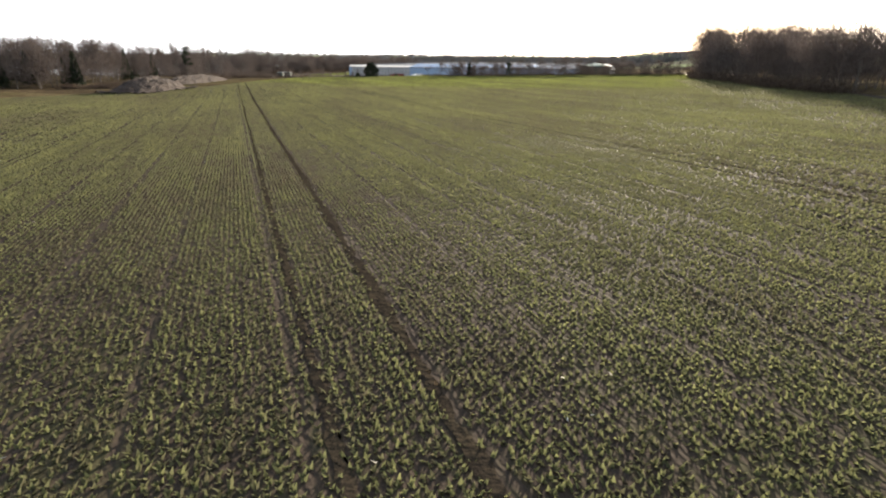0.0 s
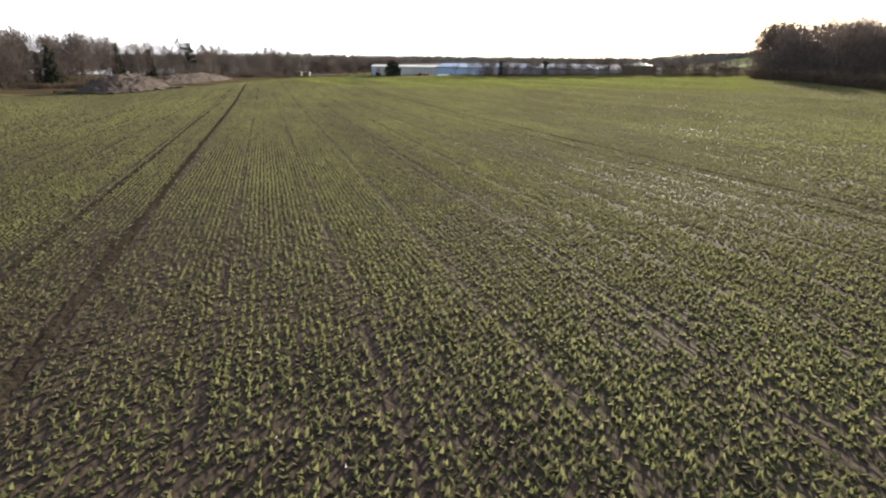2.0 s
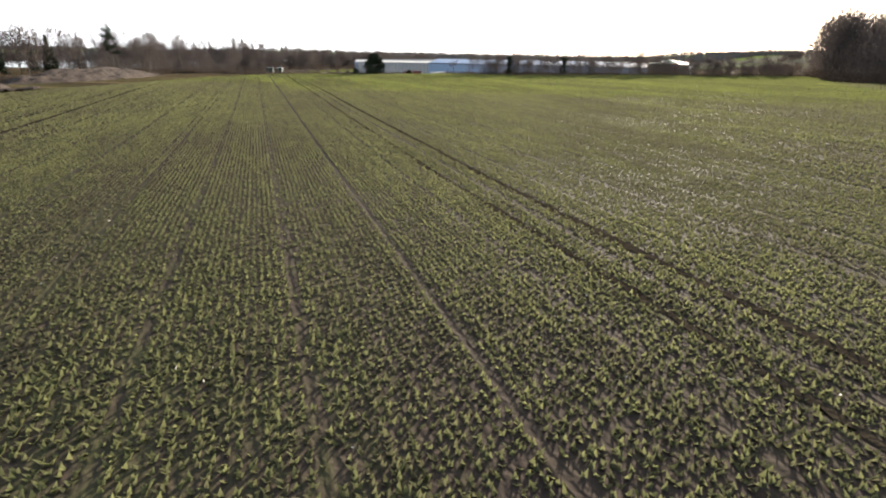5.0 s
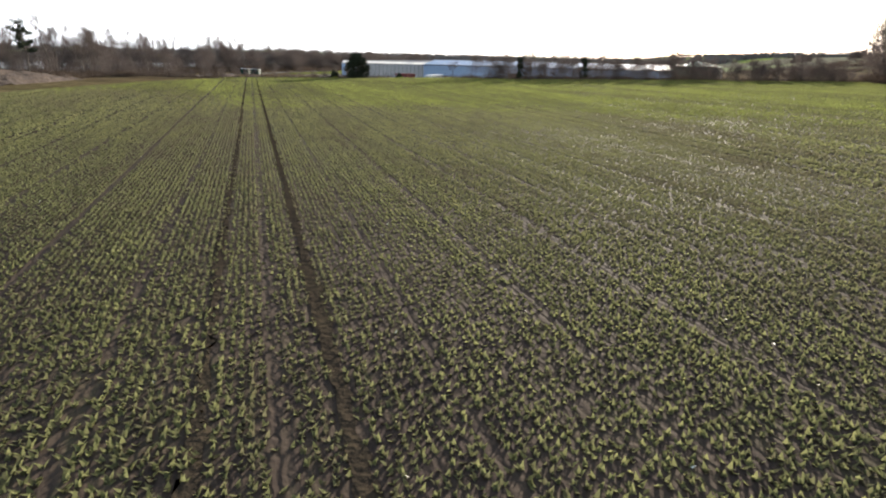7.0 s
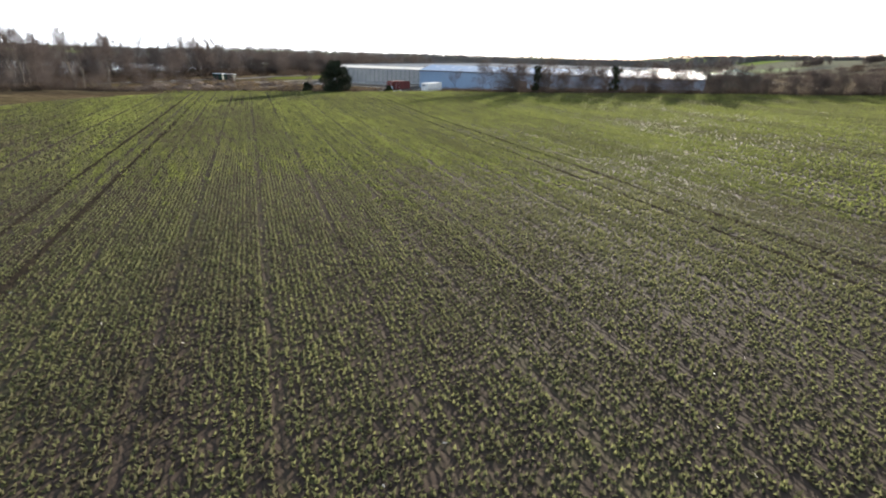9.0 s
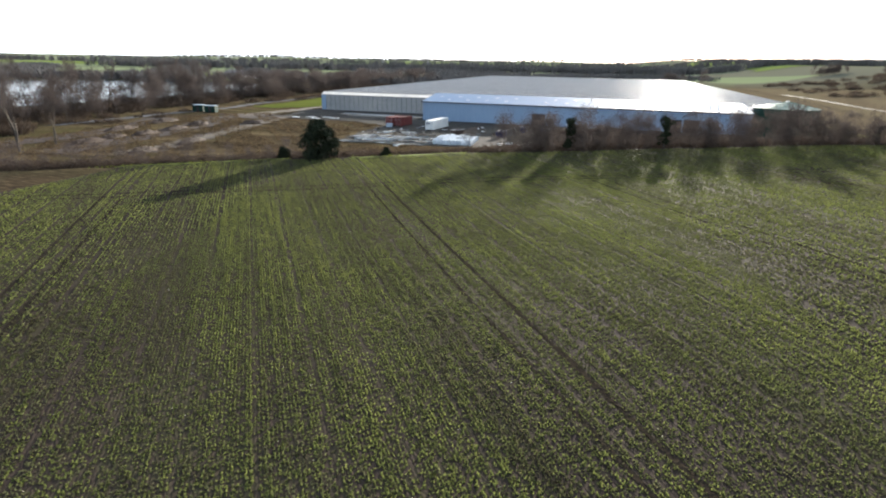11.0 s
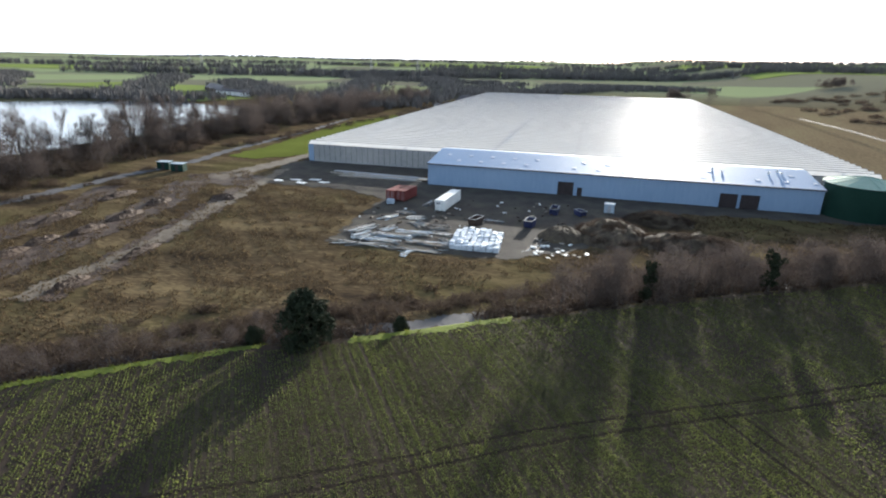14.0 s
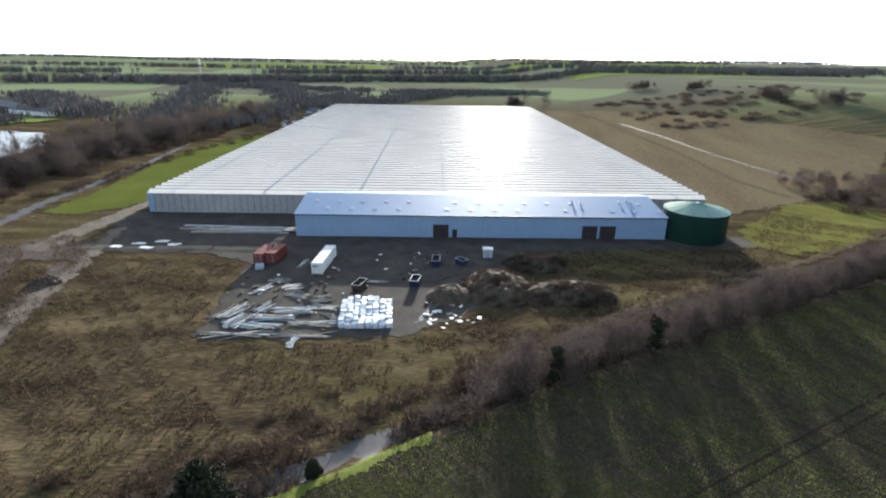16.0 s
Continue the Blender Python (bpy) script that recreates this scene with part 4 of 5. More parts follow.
def glasshouse():
    g = thing("greenhouse", 0, 0, 0, 0, "vast glasshouse with a white ridged glass roof", "greenhouse")
    for x0, x1 in zip([-50, -42, -14.4, 14.4, 40.4, 64.4, 88.4, 112.4], [-42.5, -15, 13.8, 39.8, 63.8, 87.8, 111.8, 121]):
        o = new("roof_bay", mesh_of("roof_bay", *roof_strip(x0, x1), ROOF_FILM))
        o.parent = g
        o.visible_shadow = False
    for x0, x1 in zip([-42.5, -15, 13.8, 39.8, 63.8, 87.8, 111.8], [-42, -14.4, 14.4, 40.4, 64.4, 88.4, 112.4]):
        o = new("roof_joint", mesh_of("roof_joint", *roof_strip(x0, x1), GUTTER_PALE))
        o.parent = g
    ridge, gut = bmesh.new(), bmesh.new()
    n = int((GY1 - GY0) / SPAN)
    for i in range(n):
        y = GY0 + i * SPAN
        box(ridge, GX0, y + SPAN / 2 - 0.09, RIDGE - 0.02, GX1, y + SPAN / 2 + 0.09, RIDGE + 0.16)
        box(gut, GX0 - 0.15, y - 0.14, EAVE - 0.12, GX1 + 0.15, y + 0.14, EAVE + 0.06)
    tagged(part("ridge_cap", ridge, GUTTER, g), "", "", "", "stuff")
    tagged(part("gutter", gut, GUTTER, g), "", "", "", "stuff")
    gable = bmesh.new()
    for x in (GX0, GX1):
        for i in range(n):
            y = GY0 + i * SPAN
            gable.faces.new([gable.verts.new(p) for p in ((x, y, EAVE), (x, y + SPAN, EAVE), (x, y + SPAN / 2, RIDGE))])
    part("gable", gable, ROOF_FILM, g)
    # glazed front with posts
    pane = bmesh.new()
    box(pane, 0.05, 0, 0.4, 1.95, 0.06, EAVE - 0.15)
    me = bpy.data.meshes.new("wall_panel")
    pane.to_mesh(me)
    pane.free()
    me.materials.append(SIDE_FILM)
    post = bmesh.new()
    box(post, -0.05, -0.05, 0, 0.05, 0.1, EAVE - 0.12)
    mp_ = bpy.data.meshes.new("post")
    post.to_mesh(mp_)
    post.free()
    mp_.materials.append(TRIM_DARK)
    for x0, n_ in ((-48, 23), (101, 10)):
        for k in range(n_):
            for nm, mm in (("wall_panel", me), ("post", mp_)):
                o = new(nm, mm)
                o.parent = g
                o.location = (x0 + 2 * k, GY0, 0)
    part("plinth", boxed(GX0, GY0 - 0.06, -0.2, GX1, GY0 + 0.12, 0.4), GUTTER, g)
    part("corner_panel", boxed(GX0, GY0 - 0.08, 0, -48.1, GY0 + 0.1, EAVE - 0.15), STEEL_BLUE, g)
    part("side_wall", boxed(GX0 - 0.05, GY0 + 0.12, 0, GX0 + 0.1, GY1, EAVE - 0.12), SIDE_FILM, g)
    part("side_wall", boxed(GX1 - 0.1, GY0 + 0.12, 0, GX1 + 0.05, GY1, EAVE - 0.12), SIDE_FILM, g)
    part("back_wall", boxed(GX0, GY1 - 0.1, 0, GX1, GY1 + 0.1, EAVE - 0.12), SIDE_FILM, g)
    part("floor_slab", boxed(GX0 + 0.2, GY0 + 0.2, 0.0, GX1 - 0.2, GY1 - 0.2, 0.15), PALE_TRACK, g)


glasshouse()


# ---- packing shed ----
def shed():
    b = thing("packing_shed", 0, 0, 0, 0, "long pale blue metal-clad packing shed with dark doors", "shed")
    H, D = 6.2, 21.0
    openings = [(36.9, 40.9, 3.5), (42.1, 43.2, 2.2), (77.3, 81.2, 3.5), (82.1, 86.2, 3.5)]
    x = 0.0
    for x0, x1, h in openings:
        part("front_wall", boxed(x, 0, -0.2, x0, 0.25, H), STEEL_BLUE, b)
        part("front_wall", boxed(x0, 0, h, x1, 0.25, H), STEEL_BLUE, b)
        x = x1
    part("front_wall", boxed(x, 0, -0.2, 100, 0.25, H), STEEL_BLUE, b)
    for k in range(1, 50):          # standing seams of the cladding
        sx = k * 2.0
        if any(x0 - 0.1 < sx < x1 + 0.1 for x0, x1, h in openings):
            continue
        part("seam", boxed(sx - 0.03, -0.03, 0, sx + 0.03, 0.0, H - 0.1), STEEL_BLUE, b)
    for x0, x1, h in openings:
        d = part("door", boxed(x0, 0.12, -0.1, x1, 0.2, h), DOOR_DARK, b, "dark brown roller door" if h > 3 else "dark narrow side door")
        fr = bmesh.new()
        box(fr, x0 - 0.14, -0.05, 0, x0, 0.12, h + 0.14)
        box(fr, x1, -0.05, 0, x1 + 0.14, 0.12, h + 0.14)
        box(fr, x0, -0.05, h, x1, 0.12, h + 0.14)
        part("door_frame", fr, TRIM_DARK, d)
    for sx in (0, 99.75):
        part("side_wall", boxed(sx, 0.25, -0.2, sx + 0.25, D, H), STEEL_BLUE, b)
    rf = bmesh.new()
    for yA, zA, yB, zB in ((-0.35, H, 16, 8.1), (16, 8.1, D, 7.5)):
        v = [rf.verts.new(p) for p in ((-0.25, yA, zA), (100.25, yA, zA), (100.25, yB, zB), (-0.25, yB, zB), (-0.25, yA, zA - 0.16), (100.25, yA, zA - 0.16), (100.25, yB, zB - 0.16), (-0.25, yB, zB - 0.16))]
        for f in ((0, 1, 2, 3), (7, 6, 5, 4), (0, 4, 5, 1), (1, 5, 6, 2), (3, 2, 6, 7), (0, 3, 7, 4)):
            rf.faces.new([v[i] for i in f])
    part("roof", rf, STEEL_ROOF, b)
    gb = bmesh.new()
    for sx in (0.02, 99.98):
        gb.faces.new([gb.verts.new(p) for p in ((sx, 0, H - 0.1), (sx, 16, 7.95), (sx, D, 7.4), (sx, D, H - 0.1))])
    part("gable", gb, STEEL_BLUE, b)
    part("eaves_gutter", boxed(-0.3, -0.52, H - 0.3, 100.3, -0.36, H + 0.03), TRIM_DARK, b, "dark eaves gutter")
    slope = math.degrees(math.atan2(1.9, 16.35))
    for k in range(30):
        x = 4 + k * 3.25 + (0.8 if k % 2 else 0)
        y = 4.2 if k % 2 else 9.6
        if k in (9, 10, 19, 23, 24, 26):
            continue
        part("rooflight", boxed(-0.55, -0.8, 0.0, 0.55, 0.8, 0.07, bevel=0.02), PALE_PANEL, b, "", pose(x, y, H + (y + 0.35) * 1.9 / 16.35 + 0.01, slope, 0, 0))
    for x, y, h in ((76.5, 11, 0.6), (78.6, 9.4, 0.4), (90, 10.5, 0.5), (92.4, 12, 0.8), (93.2, 11.0, 0.4)):
        cb = bmesh.new()
        bmesh.ops.create_cone(cb, cap_ends=True, segments=12, radius1=0.22, radius2=0.22, depth=h, matrix=Matrix.Translation((0, 0, h / 2)))
        bmesh.ops.create_cone(cb, cap_ends=True, segments=12, radius1=0.42, radius2=0.12, depth=0.25, matrix=Matrix.Translation((0, 0, h + 0.1)))
        part("roof_vent", cb, PIPE_WHITE, b, "white roof vent", Matrix.Translation((x, y, H + (y + 0.35) * 0.116 - 0.1)))


shed()


def water_tank():
    t = thing("water_tank", 108.9, 3.0, 0, 0, "dark green round steel water tank with a low conical roof", "tank")
    R, H = 8.3, 7.9
    bm = bmesh.new()
    bmesh.ops.create_cone(bm, cap_ends=True, segments=64, radius1=R, radius2=R, depth=H, matrix=Matrix.Translation((0, 0, H / 2)))
    part("shell", bm, TANK_GREEN, t)
    for k in range(1, 7):
        rb = bmesh.new()
        bmesh.ops.create_cone(rb, cap_ends=False, segments=64, radius1=R + 0.035, radius2=R + 0.035, depth=0.12, matrix=Matrix.Translation((0, 0, k * 1.2)))
        part("hoop", rb, TANK_GREEN, t)
    bm = bmesh.new()
    bmesh.ops.create_cone(bm, cap_ends=True, segments=32, radius1=R + 0.25, radius2=0.35, depth=1.7, matrix=Matrix.Translation((0, 0, H + 0.87)))
    part("roof", bm, TANK_ROOF, t, "pale green conical roof")
    for k in range(16):
        a = 2 * math.pi * k / 16
        sb = bmesh.new()
        tv, tf = [], []
        tube(tv, tf, Vector((R + 0.26, 0, H + 0.05)), Vector((0.35, 0, H + 1.75)), 0.05, 0.05, 4)
        o = new("roof_rib", mesh_of("roof_rib", tv, tf, TANK_ROOF))
        o.parent = t
        o.matrix_basis = pose(0, 0, 0, 0, 0, math.degrees(a))
        sb.free()
    part("vent_cap", boxed(-0.4, -0.4, H + 1.65, 0.4, 0.4, H + 2.0, bevel=0.08), PIPE_WHITE, t)
    lad = bmesh.new()
    for s_ in (-0.25, 0.25):
        box(lad, -R - 0.25, s_ - 0.03, 0, -R - 0.19, s_ + 0.03, H + 0.9)
    for k in range(24):
        box(lad, -R - 0.24, -0.22, 0.3 + k * 0.34, -R - 0.2, 0.22, 0.34 + k * 0.34)
    part("ladder", lad, GUTTER, t)


water_tank()


# ---- yard things ----
def container(x, y, turn, length, mat, label, roof_mat=None, marks=False):
    c = thing("shipping_container", x, y, 0.05, turn, label, "container")
    L, W, H = length, 2.44, 2.7
    bm = bmesh.new()
    box(bm, -W / 2 + 0.04, 0.04, 0.15, W / 2 - 0.04, L - 0.04, H - 0.06)
    part("body", bm, mat, c)
    part("roof", boxed(-W / 2 + 0.03, 0.03, H - 0.055, W / 2 - 0.03, L - 0.03, H), roof_mat or mat, c)
    for sx in (-1, 1):
        for sy in (0, 1):
            px, py = sx * (W / 2 - 0.08), 0.08 + sy * (L - 0.16)
            part("corner_post", boxed(px - 0.08, py - 0.08, 0, px + 0.08, py + 0.08, H + 0.02), mat, c)
        n = int(L / 0.55)
        rb = bmesh.new()
        for k in range(n):
            yy = 0.3 + k * (L - 0.6) / max(1, n - 1)
            box(rb, sx * (W / 2 - 0.04) - 0.03, yy - 0.1, 0.25, sx * (W / 2 - 0.04) + 0.03, yy + 0.1, H - 0.15)
        part("side_ribs", rb, mat, c)
    for sx in (-0.58, 0.58):
        d = part("door", boxed(sx - 0.54, -0.005, 0.25, sx + 0.54, 0.05, H - 0.2), mat, c)
        for o in (-0.2, 0.2):
            part("lock_bar", boxed(sx + o - 0.02, -0.06, 0.25, sx + o + 0.02, -0.005, H - 0.2), GUTTER, d)
    if marks:
        for k, (w, o) in enumerate(((0.28, -0.85), (0.22, -0.5), (0.28, -0.15))):
            part("mark", boxed(o, -0.075, 1.75, o + w, -0.062, 2.2), NAVY, c, "dark blue painted mark")


container(11.2, -27.3, -4.5, 12.2, WHITE_STEEL, "long off-white shipping container in the yard", PIPE_WHITE, True)
container(-3.4, -21.8, -8, 6.9, RUST_RED, "faded red shipping container with a rusty roof")
container(-0.75, -21.4, -8, 6.9, RUST_RED, "faded red shipping container with a rusty roof")


def bale(seed):
    r = random.Random(seed)
    bm = bmesh.new()
    bmesh.ops.create_cube(bm, size=1)
    bmesh.ops.subdivide_edges(bm, edges=bm.edges[:], cuts=2, use_grid_fill=True)
    for v in bm.verts:
        n_ = v.co.normalized()
        v.co = v.co * 0.86 + n_ * 0.11 + Vector((r.uniform(-1, 1), r.uniform(-1, 1), r.uniform(-1, 1))) * 0.05
        v.co.x *= 1.12
        v.co.y *= 1.12
        v.co.z = (v.co.z + 0.48) * 1.15
    me = bpy.data.meshes.new("wrapped_bale")
    bm.to_mesh(me)
    bm.free()
    me.materials.append(BALE_WRAP)
    return me


BALES = [bale(i) for i in range(4)]
for i in range(8):
    for j in range(10):
        if (i > 5 and j > 8) or (i == 0 and j > 8):
            continue
        o = new("wrapped_bale", BALES[(i * 3 + j) % 4])
        x = 20.6 + i * 1.22 + rnd.uniform(-0.08, 0.08) - j * 0.1
        o.matrix_basis = pose(x, -52.0 + j * 1.2 + rnd.uniform(-0.08, 0.08), 0.03, rnd.uniform(-7, 7), rnd.uniform(-7, 7), rnd.uniform(-12, 12))
        o.scale = (0.93, 0.93, rnd.uniform(0.7, 1.05))
        tagged(o, "white plastic-wrapped bale in a tight stack in the yard", "bale", "wrapped bales")


def open_skip(x, y, turn, mat, label, L=3.6, W=1.8, H=1.5):
    s = thing("skip", x, y, 0.05, turn, label, "skip")

    def slab(pts):
        bm = bmesh.new()
        a = [bm.verts.new(p) for p in pts]
        f = bm.faces.new(a)
        r = bmesh.ops.extrude_face_region(bm, geom=[f])
        nn = f.normal if f.normal.length else Vector((0, 0, 1))
        f.normal_update()
        bmesh.ops.translate(bm, verts=[v for v in r["geom"] if isinstance(v, bmesh.types.BMVert)], vec=f.normal * 0.07)
        return bm
    w, l = W / 2, L / 2
    for sx in (-1, 1):
        part("side_panel", slab([(sx * w, -l * 0.75, 0.1), (sx * w, l * 0.75, 0.1), (sx * w, l, H), (sx * w, -l, H)]), mat, s)
    for sy in (-1, 1):
        part("end_panel", slab([(-w, sy * l * 0.75, 0.1), (w, sy * l * 0.75, 0.1), (w, sy * l, H), (-w, sy * l, H)]), mat, s)
    part("base", boxed(-w, -l * 0.75, 0, w, l * 0.75, 0.12), mat, s)
    rim = bmesh.new()
    for sx in (-1, 1):
        box(rim, sx * w - 0.06, -l - 0.06, H, sx * w + 0.06, l + 0.06, H + 0.1)
        box(rim, -w, sx * l - 0.06, H, w, sx * l + 0.06, H + 0.1)
    part("rim", rim, GUTTER, s)
    junk = bmesh.new()
    bmesh.ops.create_grid(junk, x_segments=8, y_segments=10, size=1)
    for v in junk.verts:
        v.co = Vector((v.co.x * w * 0.95, v.co.y * l * 0.9, H * 0.6 + 0.35 * noise.noise(v.co * 4)))
    part("contents", junk, EARTH, s)


open_skip(33.2, -32.5, -10, NAVY, "open navy blue skip with a pale rim in the yard")
open_skip(37.6, -20.3, -4, NAVY, "open dark blue skip in the yard", 4.2)
open_skip(21.6, -34.8, -18, RUST, "open rusty dark skip beside the bales", 4.0)
open_skip(43.6, -20.0, 40, NAVY, "small open blue skip with rubbish", 2.8, 1.6, 1.2)

kiosk = thing("site_cabin", 50.2, -15.2, 0.05, -4, "small pale grey steel cabin in the yard", "cabin")
part("body", boxed(-1.15, -0.9, 0.1, 1.15, 0.9, 2.2, bevel=0.04), SHEETING, kiosk)
part("roof", boxed(-1.25, -1.0, 2.21, 1.25, 1.0, 2.33), PIPE_WHITE, kiosk)
part("door", boxed(-0.4, -0.95, 0.15, 0.4, -0.905, 1.95), GUTTER, kiosk)
for x, y, a in ((-84.6, -7.0, 8), (-78.3, -8.4, 8)):
    k_ = thing("field_shed", x, y, float(land(x, y)), a, "small dark green steel shed with a pale flat roof", "shed", "field sheds")
    part("body", boxed(-2.0, -1.2, 0, 2.0, 1.2, 2.3, bevel=0.03), TANK_GREEN, k_)
    part("roof", boxed(-2.1, -1.3, 2.31, 2.1, 1.3, 2.42), SHEETING, k_)
    part("door", boxed(-0.5, -1.25, 0.05, 0.5, -1.205, 2.0), DOOR_DARK, k_)


def stack(name, x, y, turn, pieces, length, width, thick, mats, label, spread=0.5, layers=2, group="", cat="pile", skew=9.0):
    """A loose stack of long boards, each a piece of its own."""
    s = thing(name, x, y, 0.06, turn, label, cat, group)
    r = random.Random(int(x * 31 + y * 17))
    meshes = []
    for m in mats:
        bm = boxed(-0.5, -0.5, 0, 0.5, 0.5, 1)
        me = bpy.data.meshes.new("board")
        bm.to_mesh(me)
        bm.free()
        me.materials.append(m)
        meshes.append(me)
    for k in range(pieces):
        o = new("board", meshes[r.randrange(len(meshes))])
        o.parent = s
        lay = k * layers // pieces
        L = length * r.uniform(0.55, 1.05)
        o.matrix_basis = pose(r.uniform(-0.15, 0.15) * length, r.uniform(-1, 1) * spread, lay * thick * 1.25 + 0.02, 0, r.uniform(-0.15, 0.15) * skew, r.gauss(0, skew)) @ Matrix.Diagonal((L, width * r.uniform(0.6, 1.2), thick, 1))


for x, y, a, n_, L, w_, mats, sp, lay in [
        (-0.5, -46, 62, 16, 6.5, 0.35, [PIPE_WHITE, PLANK], 1.8, 3), (1.5, -50, 55, 12, 5.5, 0.4, [PIPE_WHITE, SHEETING], 1.5, 2), (4.8, -44.5, 64, 9, 4.5, 0.5, [SHEETING], 1.0, 2),
        (10.5, -46.0, -3, 10, 7.5, 0.6, [SHEETING, PLANK], 1.1, 3), (7.5, -48.8, -2, 9, 8.5, 0.5, [SHEETING, PLANK], 0.9, 3), (6, -51.8, -1, 8, 7.5, 0.7, [SHEETING], 0.8, 2),
        (15.6, -51.0, -2, 9, 8.5, 0.5, [PLANK, SHEETING], 0.9, 2), (3.0, -55.0, 0, 6, 11, 0.25, [PLANK, PIPE_WHITE], 0.4, 1), (15, -55.4, 1, 5, 10, 0.25, [PLANK], 0.4, 1),
        (10, -38.8, -30, 10, 5, 0.35, [PLANK], 1.3, 2), (14.5, -40.5, 20, 14, 4.5, 0.3, [PLANK, RUST], 1.6, 4), (16, -44.0, -10, 8, 5.5, 0.3, [PLANK, PIPE_WHITE], 1.0, 1),
        (1.8, -36.0, 65, 7, 5.0, 0.9, [SHEETING], 0.8, 2), (7.5, -34.5, 25, 10, 4.0, 0.3, [PLANK, PIPE_WHITE], 1.5, 1), (4.0, -31.0, -5, 8, 4.2, 0.4, [PLANK, RUST], 1.2, 2),
        (6.8, -21.0, 78, 5, 5.8, 0.3, [PIPE_WHITE, GUTTER], 0.9, 2), (24.5, -31.2, -6, 5, 5.0, 0.4, [PIPE_WHITE], 0.4, 1), (36, -45.5, 62, 4, 14, 0.22, [PLANK], 0.3, 1),
        (35.5, -55.5, 6, 4, 9, 0.25, [PIPE_WHITE, GUTTER], 0.3, 1), (13.2, -57.4, 80, 3, 3.5, 1.6, [SHEETING], 0.3, 1), (18.8, -49.0, -55, 4, 5, 0.15, [TANK_ROOF, PLANK], 0.6, 1)]:
    stack("board_stack", x, y, a, n_ * 3, L, w_ * 0.45, 0.1, mats + [SHEETING_DARK, PLANK, SHEETING_DARK, RUST], "loose stack of weathered boards and pale sheeting", sp, lay, "scrap stacks")
stack("panel_stack", -16, 4.0, -1, 26, 27, 1.3, 0.18, [SHEETING_DARK, PLANK, GUTTER], "long low stack of grey glazing panels on dark gravel", 2.6, 2, "", "pile", 1.2)
for x, y, a in ((-38, -7.6, 5), (-33, -6.0, 12), (-42.5, -9.8, -4), (-35, -10.6, 4), (-29, -8.5, 0)):
    stack("sheet_litter", x, y, a, 5, 3.2, 0.8, 0.05, [PIPE_WHITE], "flat white plastic sheets lying on the gravel", 0.7, 1, "white sheets", "sheet")


def mound(name, x, y, rx, ry, h, mat, label, cat="mound", seed=0, rough=0.25):
    bm = bmesh.new()
    bmesh.ops.create_grid(bm, x_segments=36, y_segments=36, size=1)
    for v in bm.verts:
        r = v.co.length
        s = max(0.0, 1 - r * r)
        n_ = noise.noise(Vector((v.co.x * 3 + seed, v.co.y * 3, seed))) + 0.6 * noise.noise(Vector((v.co.x * 8 + seed, v.co.y * 8, seed)))
        v.co = Vector((v.co.x * rx, v.co.y * ry, h * s ** 0.8 * (1 + rough * n_) + (-0.25 if r > 1 else 0.05)))
    return tagged(part(name, bm, mat, None, "", Matrix.Translation((x, y, float(land(x, y))))), label, cat)


mound("earth_mound", 40.5, -38.5, 5.0, 4.5, 2.2, EARTH, "round heap of dark earth in the yard", "heap", 1)
MOUNDS = ((50.5, -34.5, 7.5, 10, 2.6), (61.0, -21.0, 7.5, 4.5, 2.3), (65.0, -38.0, 10, 6.0, 2.2))
for k, (cx, cy, rx, ry, hh) in enumerate(MOUNDS):
    mound("bramble_mound", cx, cy, rx, ry, hh, EARTH, "dark earth mound under a mat of dead brambles", "mound", 2 + k, 0.4)
    spots = []
    for j in range(80):
        a, r = rnd.uniform(0, 6.28), math.sqrt(rnd.random())
        spots.append((cx + rx * 0.95 * r * math.cos(a), cy + ry * 0.95 * r * math.sin(a), rnd.uniform(0.35, 0.62), rnd.uniform(0, 6.28), hh * max(0.0, 1 - r * r) ** 0.8 * 0.9 - 0.1))
    joined("mound_brambles", THICK, spots, "mat of dead brown brambles over an earth mound", "brambles")
for k in range(26):
    x, y = rnd.uniform(35, 46), rnd.uniform(-54, -42)
    o = part("rubble_block", boxed(-0.6, -0.35, 0, 0.6, 0.35, rnd.uniform(0.2, 0.5), bevel=0.06), PIPE_WHITE if k % 3 else PLANK, None, "", pose(x, y, 0.04, 0, 0, rnd.uniform(0, 180)))
    o.scale = (rnd.uniform(0.5, 1.3), rnd.uniform(0.5, 1.2), 1)
    tagged(o, "pale broken block dumped in the yard", "rubble", "rubble blocks")
for k in range(90):
    x, y = (rnd.uniform(13, 47), rnd.uniform(-34, -12)) if k % 2 else (rnd.uniform(-5, 19), rnd.uniform(-55, -27))
    o = part("debris_lump", boxed(-0.5, -0.3, 0, 0.5, 0.3, rnd.uniform(0.15, 0.6), bevel=0.07), [RUST, EARTH, PLANK, RUST, PIPE_WHITE][k % 5], None, "", pose(x, y, 0.04, 0, 0, rnd.uniform(0, 180)))
    o.scale = (rnd.uniform(0.25, 1.3), rnd.uniform(0.25, 0.9), rnd.uniform(0.5, 1.0))
    tagged(o, "scrap lump lying on the dark yard", "debris", "yard debris")
bm = boxed(-0.9, -0.7, 0, 0.9, 0.7, 1.1, bevel=0.05)
tagged(part("plastic_tank", bm, SHEETING, None, "", pose(-2.4, -24.2, 0.06, 0, 0, 10)), "pale blue plastic tank beside the red containers", "tank")

